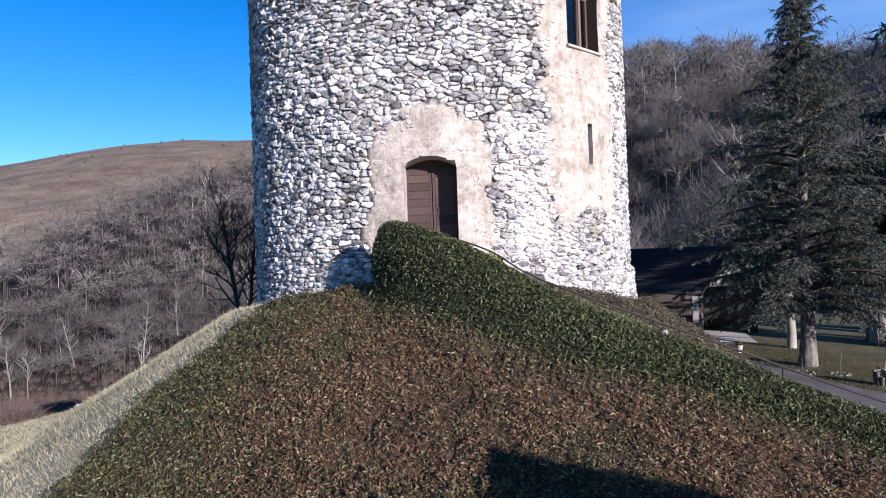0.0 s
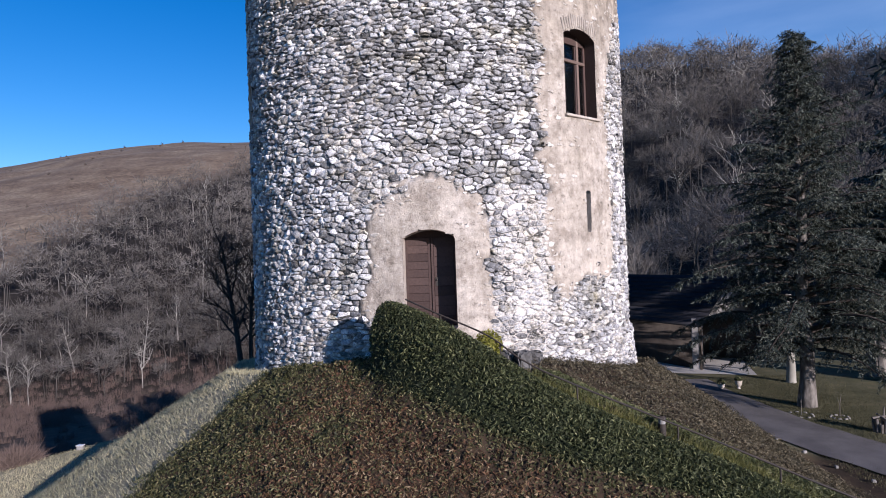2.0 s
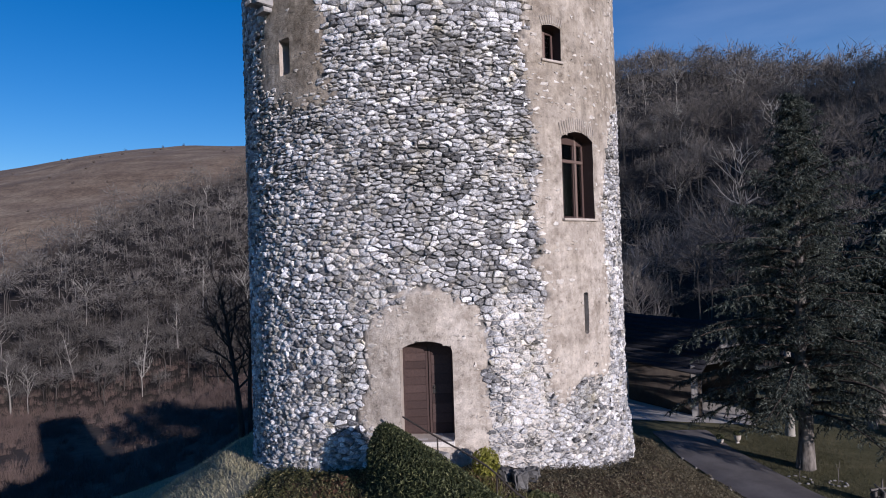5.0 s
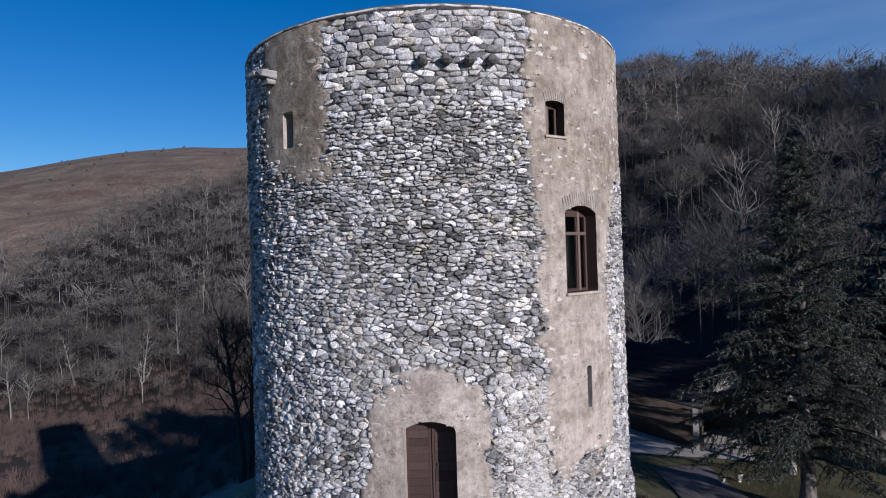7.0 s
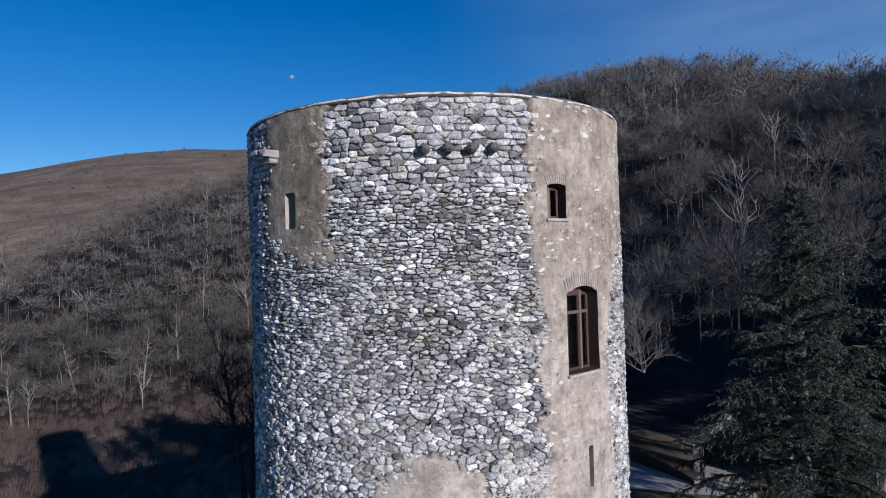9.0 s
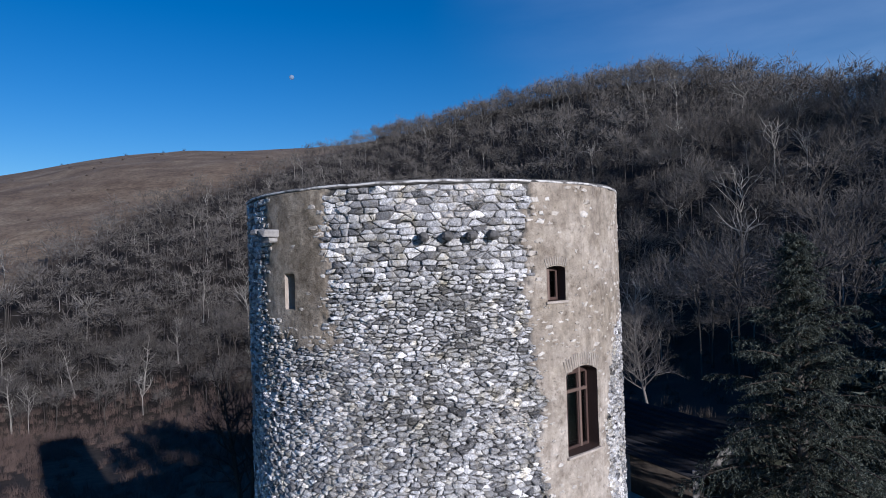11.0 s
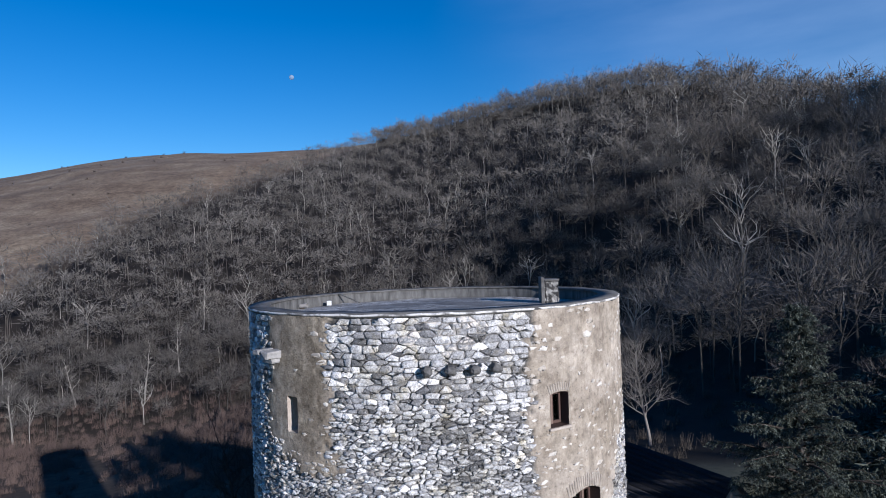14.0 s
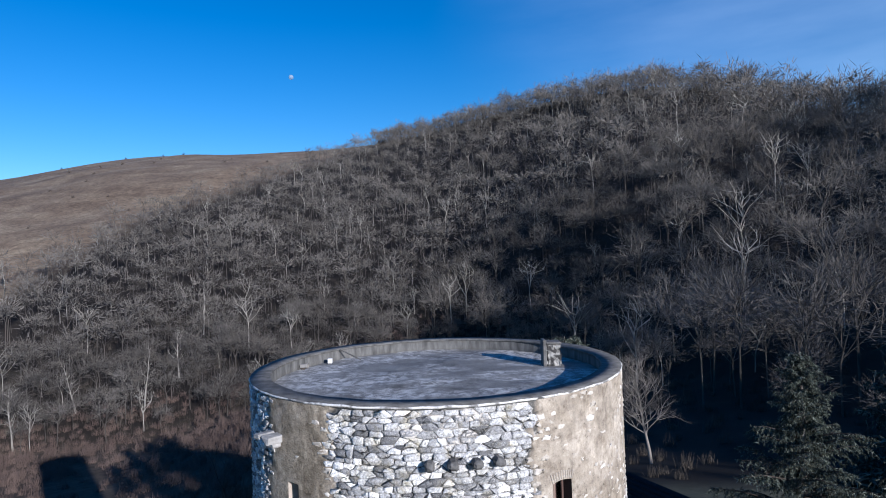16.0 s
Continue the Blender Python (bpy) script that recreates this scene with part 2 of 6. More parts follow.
M["pier"] = grainy("grey_render", [(0.3, (0.22, 0.21, 0.20)), (0.7, (0.36, 0.345, 0.33))], 2.0, 0.9, 22.0, 0.4)
M["grass_pale"] = leafy("pale_winter_grass", [(0.0, (0.26, 0.245, 0.15)), (0.5, (0.44, 0.41, 0.26)), (1.0, (0.58, 0.53, 0.37))], 0.8)
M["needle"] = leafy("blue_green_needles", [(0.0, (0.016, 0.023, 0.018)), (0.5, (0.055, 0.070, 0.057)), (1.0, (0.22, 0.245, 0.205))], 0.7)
M["twig"] = grainy("grey_brown_twigs", [(0.35, (0.088, 0.080, 0.073)), (0.65, (0.178, 0.165, 0.151))], 0.03, 0.95, 0.2, 0.0)
M["pale_bark"] = grainy("pale_bark", [(0.3, (0.20, 0.19, 0.165)), (0.7, (0.43, 0.41, 0.37))], 0.08, 0.95, 2.0, 0.0)
M["dull_bark"] = grainy("dull_grey_bark", [(0.35, (0.050, 0.045, 0.040)), (0.65, (0.110, 0.101, 0.090))], 0.03, 0.95, 0.2, 0.0)
# thicket toned down so the hillside's deep shade sits in its colour
M["thicket"] = grainy("shade_toned_thicket_twigs", [(0.35, (0.040, 0.034, 0.029)), (0.65, (0.090, 0.078, 0.066))], 0.05, 0.95, 0.3, 0.0)
M["mid_bark"] = grainy("grey_branch_bark", [(0.3, (0.15, 0.135, 0.12)), (0.7, (0.29, 0.265, 0.24))], 0.4, 0.95, 4.0, 0.0)
M["scrub"] = grainy("russet_scrub_twigs", [(0.35, (0.085, 0.062, 0.055)), (0.65, (0.165, 0.122, 0.104))], 0.03, 0.95, 0.2, 0.0)


# ---- building helpers ----
def array_mesh(name, verts, faces, mat=None, smooth=False):
    """A mesh from numpy arrays: faces all of one size, or a list of such arrays."""
    me = bpy.data.meshes.new(name)
    groups = faces if isinstance(faces, list) else [faces]
    groups = [np.asarray(g, dtype=np.int32) for g in groups if len(g)]
    verts = np.asarray(verts, dtype=np.float32)
    me.vertices.add(len(verts))
    me.vertices.foreach_set("co", verts.ravel())
    corners = np.concatenate([g.ravel() for g in groups])
    sizes = np.concatenate([np.full(len(g), g.shape[1], dtype=np.int32) for g in groups])
    starts = np.concatenate([[0], np.cumsum(sizes)[:-1]]).astype(np.int32)
    me.loops.add(len(corners))
    me.loops.foreach_set("vertex_index", corners)
    me.polygons.add(len(sizes))
    me.polygons.foreach_set("loop_start", starts)
    if smooth:
        me.polygons.foreach_set("use_smooth", np.ones(len(sizes), dtype=bool))
    if mat:
        me.materials.append(mat)
    me.update(calc_edges=True)
    me.validate()
    return me


def child(ob, parent):
    ob.parent = parent
    return ob


def part(name, shape, mat, parent, label=""):
    """Links a bmesh or a mesh as one object under a thing or a part."""
    if isinstance(shape, bmesh.types.BMesh):
        me = bpy.data.meshes.new(name)
        shape.normal_update()
        shape.to_mesh(me)
        shape.free()
        me.materials.append(mat)
    else:
        me = shape
    ob = new(name, me)
    if parent:
        ob.parent = parent
    if label:
        ob["label"] = label
    return ob


def thing(name, at, label, category, group="", kind=""):
    ob = new(name)
    ob.matrix_basis = at if isinstance(at, Matrix) else Matrix.Translation(at)
    return tagged(ob, label, category, group, kind)


def box(sx, sy, sz, at=(0, 0, 0), bevel=0.01, turn=None):
    """A bevelled box, its middle at the place given."""
    bm = bmesh.new()
    bmesh.ops.create_cube(bm, size=1.0, matrix=Matrix.Diagonal((sx, sy, sz, 1)))
    if bevel:
        bmesh.ops.bevel(bm, geom=bm.edges[:], offset=min(bevel, 0.4 * min(sx, sy, sz)), segments=1, affect="EDGES")
    m = Matrix.Translation(at) @ (turn.to_4x4() if turn else Matrix.Identity(4))
    bmesh.ops.transform(bm, matrix=m, verts=bm.verts)
    return bm


def tubes(segments, sides=4):
    """Verts and quads of tapered tubes; rows of x0 y0 z0 r0 x1 y1 z1 r1."""
    s = np.asarray(segments, dtype=float)
    a, b, ra, rb = s[:, 0:3], s[:, 4:7], s[:, 3], s[:, 7]
    d = b - a
    d /= np.linalg.norm(d, axis=1, keepdims=True) + 1e-9
    ref = np.where(np.abs(d[:, 2:3]) > 0.9, [[1.0, 0, 0]], [[0, 0, 1.0]])
    u = np.cross(d, ref)
    u /= np.linalg.norm(u, axis=1, keepdims=True) + 1e-9
    v = np.cross(d, u)
    ang = np.arange(sides) * 2 * math.pi / sides
    ring = np.cos(ang)[None, :, None] * u[:, None, :] + np.sin(ang)[None, :, None] * v[:, None, :]
    lo = a[:, None, :] + ring * ra[:, None, None]
    hi = b[:, None, :] + ring * rb[:, None, None]
    verts = np.concatenate([lo, hi], axis=1).reshape(-1, 3)
    i = np.arange(sides)
    quad = np.stack([i, (i + 1) % sides, sides + (i + 1) % sides, sides + i], axis=1)
    faces = (np.arange(len(s)) * 2 * sides)[:, None, None] + quad[None]
    return verts, faces.reshape(-1, 4)


def leaves(points, normals, size, rng, tilt=0.9, long=1.5):
    """Verts and triangles of small folded leaves at the points."""
    n = len(points)
    d = normals + rng.normal(0, tilt, (n, 3))
    d /= np.linalg.norm(d, axis=1, keepdims=True)
    ref = rng.normal(0, 1, (n, 3))
    u = np.cross(d, ref)
    u /= np.linalg.norm(u, axis=1, keepdims=True)
    v = np.cross(d, u)
    s = size * rng.uniform(0.6, 1.4, (n, 1))
    p = points
    verts = np.stack([p - u * s * long, p + v * s * 0.6 + d * s * 0.25, p + u * s * long, p - v * s * 0.6 + d * s * 0.25], axis=1).reshape(-1, 3)
    base = (np.arange(n) * 4)[:, None]
    tri = np.stack([base + [0, 2, 1], base + [0, 3, 2]], axis=1).reshape(-1, 3)
    return verts, tri


def fade(a, b, x):
    u = np.clip((x - a) / (b - a), 0, 1)
    return u * u * (3 - 2 * u)


# smooth value noise on the plane
_lattice = np.random.RandomState(7).rand(256, 256)


def rough(x, y, size, seed=0):
    x, y = np.asarray(x) / size + 31.7 * seed, np.asarray(y) / size + 17.3 * seed
    i, j = np.floor(x).astype(int), np.floor(y).astype(int)
    u, v = x - i, y - j
    u, v = u * u * (3 - 2 * u), v * v * (3 - 2 * v)
    g = lambda a, b: _lattice[a % 256, b % 256]
    return (g(i, j) * (1 - u) + g(i + 1, j) * u) * (1 - v) + (g(i, j + 1) * (1 - u) + g(i + 1, j + 1) * u) * v - 0.5


# ---- the lie of the land ----
EYE_X, EYE_Y = 0.2, -18.8
# bearing from the first eye, foot of the slope (distance, height), ridge (distance, rise per metre), shape of the slope
LAND_AZ = [-180, -120, -80, -50, -36, -28, -20, -11, -2, 6, 18, 29, 36, 55, 70, 81, 91, 112, 122, 180]
FOOT_D = [150, 190, 220, 225, 225, 205, 205, 220, 232, 212, 145, 112, 97, 85, 70, 60, 55, 50, 90, 150]
FOOT_Z = [-5, -18, -30, -36, -36, -36, -31, -22, -16, -13, -10, -5, -3, -2, -1, -1, -1, -1, -2, -5]
RIDGE_D = [900, 900, 950, 950, 930, 890, 830, 750, 610, 530, 425, 360, 305, 262, 225, 200, 150, 105, 250, 900]
# bearings 55 to 112 lie out of view; their ridge is set to shade the slope
RIDGE_T = [0.02, 0.03, 0.05, 0.08, 0.120, 0.160, 0.168, 0.177, 0.195, 0.234, 0.252, 0.214, 0.160, 0.27, 0.360, 0.265, 0.165, 0.130, -0.02, 0.02]
SHAPE = [1, 1, 1.2, 1.3, 1.35, 1.35, 1.3, 1.15, 1.1, 1.1, 1.15, 1.15, 1.1, 1.0, 0.9, 0.9, 0.9, 0.9, 1, 1]


# the same tables at every degree, rounded off
_deg = np.arange(-180, 181)
_bell = np.exp(-0.5 * (np.arange(-12, 13) / 3.0) ** 2)
_bell /= _bell.sum()


def eased(table):
    line = np.interp(_deg, LAND_AZ, table)
    return np.convolve(np.pad(line, 12, mode="edge"), _bell, mode="valid")


FOOT_D, FOOT_Z, RIDGE_D, RIDGE_T, SHAPE = (eased(table) for table in (FOOT_D, FOOT_Z, RIDGE_D, RIDGE_T, SHAPE))
LAND_AZ = _deg


_bx = np.linspace(-1.3, 9.0, 60)
BANK = np.stack([_bx, np.interp(_bx, [-1.32, -1.0, -0.3, 0.6, 2.1, 4.0, 6.4, 9.0], [-6.15, -6.6, -7.35, -8.0, -8.75, -9.3, -10.0, -10.9]),
                 np.interp(_bx, [-1.3, 0.6, 2.1, 4.0, 6.4, 9.0], [3.3, 2.80, 2.28, 1.84, 0.94, 0.0])], -1)


def mound_z(x, y):
    x, y = np.asarray(x, dtype=float), np.asarray(y, dtype=float)
    r = np.hypot(x, y)
    s2 = (x / np.maximum(r, 0.1)) ** 2
    front = y < 0
    top = np.where(front, 3.4 - np.where(x > 0, 1.3, 0.95) * s2, np.where(x > 0, 2.1, 2.45))
    fall = np.where(front, np.where(x > 0, np.interp(s2, [0, 0.05, 0.3, 0.6, 1], [0.50, 0.43, 0.40, 0.60, 0.72]), 0.50 + 0.10 * s2), np.where(x > 0, 0.66, 0.60))
    z = top - fall * np.maximum(r - 6.3, 0)
    # the bank that carries the hedge and steps
    near = r < 17
    if np.any(near):
        xx, yy = np.where(near, x, 99.0), np.where(near, y, 99.0)
        d2 = (xx[..., None] - BANK[:, 0]) ** 2 + (yy[..., None] - BANK[:, 1]) ** 2
        k = d2.argmin(-1)
        gap = np.sqrt(np.take_along_axis(d2, k[..., None], -1)[..., 0])
        z = np.maximum(z, np.where(near, BANK[k, 2] - 1.0 * np.maximum(gap - 0.3, 0), -99))
    return z + 0.10 * rough(x, y, 1.3, 3) + 0.05 * rough(x, y, 0.5, 4)


def ground_z(x, y):
    x, y = np.asarray(x, dtype=float), np.asarray(y, dtype=float)
    dx, dy = x - EYE_X, y - EYE_Y
    d, az = np.hypot(dx, dy), np.degrees(np.arctan2(dx, dy))
    at = lambda table: np.interp(az, LAND_AZ, table)
    fd, fz, rd, sh = at(FOOT_D), at(FOOT_Z), at(RIDGE_D), at(SHAPE)
    rz = 18.6 + at(RIDGE_T) * rd
    near = -1.05 - 0.45 * fade(6, 14, -x)
    start = np.interp(az, [-60, -36, -27, -18, -8, 8, 20, 40], [24, 25.5, 27.5, 31, 36, 48, 48, 46])
    reach_ = np.interp(az, [-30, -10, 15, 40], [58, 60, 40, 30])
    low = near + (fz - near) * (1 - np.exp(-np.maximum(d - start, 0) / reach_)) * fade(0, 9, d - start)
    u = np.clip((d - fd) / (rd - fd), 0, 1)
    hill = (rz - fz) * (1 - (1 - u) ** sh) * 1.0
    back = np.clip((d - rd) / 900, 0, 1)
    bumps = (10 * rough(x, y, 140, 1) + 5 * rough(x, y, 55, 2)) * fade(0.0, 0.15, u) * (1 - 0.75 * fade(0.8, 1, u))
    z = low + hill + bumps - 0.55 * rz * back * back + 0.06 * rough(x, y, 2.5, 5)
    m = mound_z(x, y)
    k = np.clip(0.5 + (m - z) / 1.2, 0, 1)          # a soft foot to the mound
    return np.where(np.hypot(x, y) < 30, z + (m - z) * k + 0.3 * k * (1 - k), z)

# ---- ground sheet ----
az = np.concatenate([np.arange(-180, -50, 2.0), np.arange(-50, 50, 0.5), np.arange(50, 180, 2.0)])
dist = np.concatenate([np.arange(0.5, 36, 0.36), 36 * 1.022 ** np.arange(1, 205)])
A, D = np.meshgrid(np.radians(az), dist)
gx, gy = EYE_X + D * np.sin(A), EYE_Y + D * np.cos(A)
gz = ground_z(gx, gy)
rows_n, cols_n = gx.shape
i, j = np.meshgrid(np.arange(rows_n - 1), np.arange(cols_n), indexing="ij")
quads = np.stack([i * cols_n + j, i * cols_n + (j + 1) % cols_n, (i + 1) * cols_n + (j + 1) % cols_n, (i + 1) * cols_n + j], -1).reshape(-1, 4)
verts = np.stack([gx, gy, gz], -1).reshape(-1, 3)
verts = np.concatenate([verts, [[EYE_X, EYE_Y, ground_z(EYE_X, EYE_Y)]]])
fan = np.stack([(np.arange(cols_n) + 1) % cols_n, np.arange(cols_n), np.full(cols_n, len(verts) - 1)], -1)

def map_to(nt, value, lo, hi):
    n = nt.nodes.new("ShaderNodeMapRange")
    n.inputs[1].default_value, n.inputs[2].default_value = lo, hi
    nt.links.new(value, n.inputs[0])
    return n.outputs[0]


# soil and grass: zones come from the plan
m, nt, b = material("meadow_and_soil", 0.95)
zone = nt.nodes.new("ShaderNodeAttribute")
zone.attribute_name = "zone"
sep = nt.nodes.new("ShaderNodeSeparateColor")
nt.links.new(zone.outputs["Color"], sep.inputs[0])
field = ramp(nt, noise_of(nt, 0.5, 7, 0.7), [(0.3, (0.20, 0.185, 0.14)), (0.5, (0.30, 0.275, 0.21)), (0.7, (0.40, 0.37, 0.29))])
lawn = ramp(nt, noise_of(nt, 0.9, 6, 0.7), [(0.3, (0.065, 0.068, 0.032)), (0.5, (0.11, 0.105, 0.055)), (0.7, (0.17, 0.15, 0.085))])
moor = ramp(nt, noise_of(nt, 0.028, 8, 0.68, (1, 1, 3)), [(0.32, (0.115, 0.083, 0.060)), (0.5, (0.180, 0.137, 0.100)), (0.66, (0.250, 0.202, 0.146))])
moor = mix(nt, moor, ramp(nt, noise_of(nt, 0.25, 6, 0.75), [(0.35, (0.6, 0.58, 0.56)), (0.65, (1.25, 1.22, 1.18))]), 0.6, "MULTIPLY")
tussock = noise_of(nt, 0.55, 5, 0.8, (0.6, 1.0, 2.5))
moor = mix(nt, moor, ramp(nt, tussock, [(0.36, (0.45, 0.43, 0.40)), (0.5, (1.0, 1.0, 1.0)), (0.64, (1.45, 1.42, 1.35))]), 0.75, "MULTIPLY")
# litter kept near-black to carry the shade of the slopes
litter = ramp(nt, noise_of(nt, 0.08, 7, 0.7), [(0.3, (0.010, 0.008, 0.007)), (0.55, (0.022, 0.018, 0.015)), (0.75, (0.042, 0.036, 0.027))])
soil = ramp(nt, noise_of(nt, 2.2, 6, 0.7), [(0.3, (0.030, 0.021, 0.014)), (0.7, (0.075, 0.050, 0.030))])
away = nt.nodes.new("ShaderNodeNewGeometry")
reach_in = nt.nodes.new("ShaderNodeSeparateXYZ")
nt.links.new(away.outputs["Position"], reach_in.inputs[0])
moor = mix(nt, field, moor, ramp(nt, map_to(nt, reach_in.outputs["Y"], 40, 80), [(0.0, (0, 0, 0)), (1.0, (1, 1, 1))]))
col = mix(nt, lawn, moor, sep.outputs[0])
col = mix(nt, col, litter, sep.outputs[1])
col = mix(nt, col, soil, sep.outputs[2])
nt.links.new(col, b.inputs["Base Color"])
bump(nt, b, noise_of(nt, 6.0, 6, 0.7), 0.5, 0.05)
M["ground"] = m


# wooded up to this distance on each bearing
WOOD_AZ = [-60, -36, -32.6, -28.6, -24, -19.6, -15.7, -11.6, -8, -6, -4.5, 40, 130]
WOOD_D = [330, 350, 370, 390, 437, 483, 540, 600, 640, 690, 900, 900, 400]


def bearings(x, y):
    return np.degrees(np.arctan2(x - EYE_X, y - EYE_Y)), np.hypot(x - EYE_X, y - EYE_Y)


def wood_amount(x, y):
    a, d = bearings(x, y)
    edge = np.interp(a, WOOD_AZ, WOOD_D) + 50 * rough(x, y, 60, 6)
    start = np.interp(a, LAND_AZ, FOOT_D) * np.interp(a, [0, 10, 20], [0.97, 0.85, 0.74])
    return fade(-25, 25, edge - d) * fade(-12, 12, d - start)


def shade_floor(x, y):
    """Dark litter and thicket painted in for the shade at the foot of the east slope."""
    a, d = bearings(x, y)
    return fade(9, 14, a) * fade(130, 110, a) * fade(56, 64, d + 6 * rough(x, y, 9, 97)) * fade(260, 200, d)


def dark_brush_floor(x, y):
    """Dark litter under the scrub of the valley floor, to deepen the shadows there."""
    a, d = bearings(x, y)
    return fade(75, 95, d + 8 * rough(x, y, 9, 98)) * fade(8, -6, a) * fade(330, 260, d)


def cover_amount(x, y):
    """Where the russet ground cover grows on the mound's front."""
    r = np.hypot(x, y)
    ang = np.degrees(np.arctan2(x, -y))
    return fade(-40.5, -36.5, ang - 1.6 * (r - 8) + 5 * rough(x, y, 1.5, 9)) * fade(95, 88, ang) * (y < 3) * fade(15.5, 14.0, r)


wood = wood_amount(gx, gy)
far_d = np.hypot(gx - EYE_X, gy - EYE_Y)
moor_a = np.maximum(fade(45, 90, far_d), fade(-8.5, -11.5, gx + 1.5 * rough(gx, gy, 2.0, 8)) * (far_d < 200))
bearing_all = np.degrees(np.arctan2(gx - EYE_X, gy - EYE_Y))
# dark litter spread over the shaded foot and the shadowed valley floor
wood = np.maximum(np.maximum(wood, shade_floor(gx, gy)), 0.7 * dark_brush_floor(gx, gy))
flank = (1 - cover_amount(gx, gy)) * fade(-1.5, -3.0, gx) * fade(22, 18, np.hypot(gx, gy))
moor_a = np.maximum(moor_a * (1 - 0.45 * flank), 0.55 * flank)
cover_a = np.where(far_d < 40, cover_amount(gx, gy), 0)
me = array_mesh("ground", verts, [quads, fan], M["ground"], True)
layer = me.color_attributes.new("zone", "FLOAT_COLOR", "POINT")
vals = np.ones((len(verts), 4), dtype=np.float32)
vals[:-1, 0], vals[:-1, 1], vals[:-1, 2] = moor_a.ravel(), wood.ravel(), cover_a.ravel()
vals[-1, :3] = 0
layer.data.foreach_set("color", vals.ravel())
tagged(new("ground", me), "rolling ground with winter grass, bare moor and leaf litter darkened for shade", "ground", kind="structure")

# ---- tower ----
R, TOP, ROOF_Z, FOOT = 5.5, 15.30, 14.98, 0.9
# openings: bearing, sill, springing of the arch, width, rise of the arch, depth of the reveal
OPENINGS = {
    "door": (-2.25, 3.98, 6.00, 1.16, 0.17, 0.62),
    "window_tall": (40.5, 8.83, 10.74, 1.22, 0.17, 0.42),
    "window_small": (32.1, 12.53, 13.30, 0.58, 0.05, 0.36),
    "slit_upper": (-38.6, 12.49, 13.36, 0.40, 0.0, 0.40),
    "slit_lower": (41.6, 6.04, 7.04, 0.17, 0.0, 0.40),
    "niche": (-69.0, 9.30, 10.35, 0.80, 0.22, 0.40),
}


def outline(key, step=0.045):
    """The rim of an opening, as (along, up) from its middle line."""
    _, lo, hi, w, rise, _ = OPENINGS[key]
    n = max(2, int((hi - lo) / step))
    side = np.linspace(lo, hi, n)
    k = max(2, int(w / step))
    s = np.linspace(-w / 2, w / 2, k)
    arch = hi + rise * (1 - (2 * s / w) ** 2)
    left = np.stack([np.full(n, -w / 2), side], -1)
    over = np.stack([s, arch], -1)[1:-1]
    right = np.stack([np.full(n, w / 2), side[::-1]], -1)
    sill = np.stack([s[::-1], np.full(k, lo)], -1)[1:-1]
    return np.concatenate([left, over, right, sill])


def inside(key, s, z, grow=0.0):
    th, lo, hi, w, rise, _ = OPENINGS[key]
    a = s - math.radians(th) * R
    top = hi + rise * np.maximum(1 - (2 * a / w) ** 2, 0)
    return (np.abs(a) < w / 2 + grow) & (z > lo - grow) & (z < top + grow)


def plaster_amount(s, z):
    """1 where lime plaster still covers the rubble, in ragged-edged fields."""
    th = np.degrees(s / R)
    wob = 0.34 * rough(s, z, 0.6, 11) + 0.30 * rough(s, z, 0.23, 12) + 0.22 * rough(s, z, 0.11, 13)
    a = math.radians(1.0) * R
    # field round the door
    left = -18.0 + 4 * fade(6.0, 7.2, z)
    door = np.minimum(np.minimum((th - left) * a, (12.4 - th) * a), 7.20 - 0.010 * (th + 2) ** 2 * 0.12 - z)
    # tall field on the sunny side
    lo = np.interp(z, [2, 5, 8.5, 10.5, 12.2, 13.8, 15.4], [27.5, 27.0, 26.3, 25.6, 23.4, 23.6, 24.2])
    hi = np.interp(z, [4.8, 5.6, 8.3, 10.7, 11.6, 12.3, 15.4], [52, 53.5, 52, 54.5, 60, 82, 88])
    foot = 4.85 + 0.012 * (th - 40)
    strip = np.minimum(np.minimum((th - lo) * a, (hi - th) * a), z - foot)
    # field round the upper slit
    slit = np.minimum(np.minimum((-25.8 - 0.25 * (z - 13) - th) * a, (th + 49.5) * a), z - (11.55 + 0.028 * (-30 - th) * (th < -30) + 0.05 * (th > -30) * (th + 30)))
    far = np.minimum(np.minimum((-100 - th) * a, (th + 150) * a), np.minimum(z - 7, 12 - z))
    return fade(-0.04, 0.05, np.maximum(np.maximum(door, strip), np.maximum(slit, far)) + wob)


def lime_amount(s, z):
    """Rubble whose joints are smeared with pale lime."""
    th = np.degrees(s / R)
    a = fade(11, 14, th + 6 * rough(s, z, 0.9, 21)) * fade(30, 26, th) * fade(7.3, 6.6, z + 0.8 * rough(s, z, 0.8, 22))
    b = fade(24, 30, th) * fade(5.4, 4.8, z + 0.5 * rough(s, z, 0.6, 23)) * fade(100, 85, th)
    c = fade(50, 53, th) * fade(95, 80, th)
    d = fade(0.10, 0.30, rough(s, z, 1.3, 25) + 0.5 * rough(s, z, 0.45, 26))
    # patchy lime d fades out leftwards, painting that side darker for its shade
    return np.clip(np.maximum.reduce([0.8 * a, 0.4 * b, 0.45 * c, 0.5 * d * fade(-60, -35, th)]), 0, 1)


def wall_point(s, z, r):
    t = s / R
    return np.stack([r * np.sin(t), -r * np.cos(t), z], -1)


def base_flare(s, z):
    th = np.degrees(s / R)
    return 0.10 * fade(3.55, 3.40, z) * fade(25, 55, th) * fade(130, 110, th) + 0.05 * fade(3.4, 2.4, z)


tower = thing("tower", (0, 0, 0), "round grey rubble-stone tower with patches of old lime plaster", "tower")

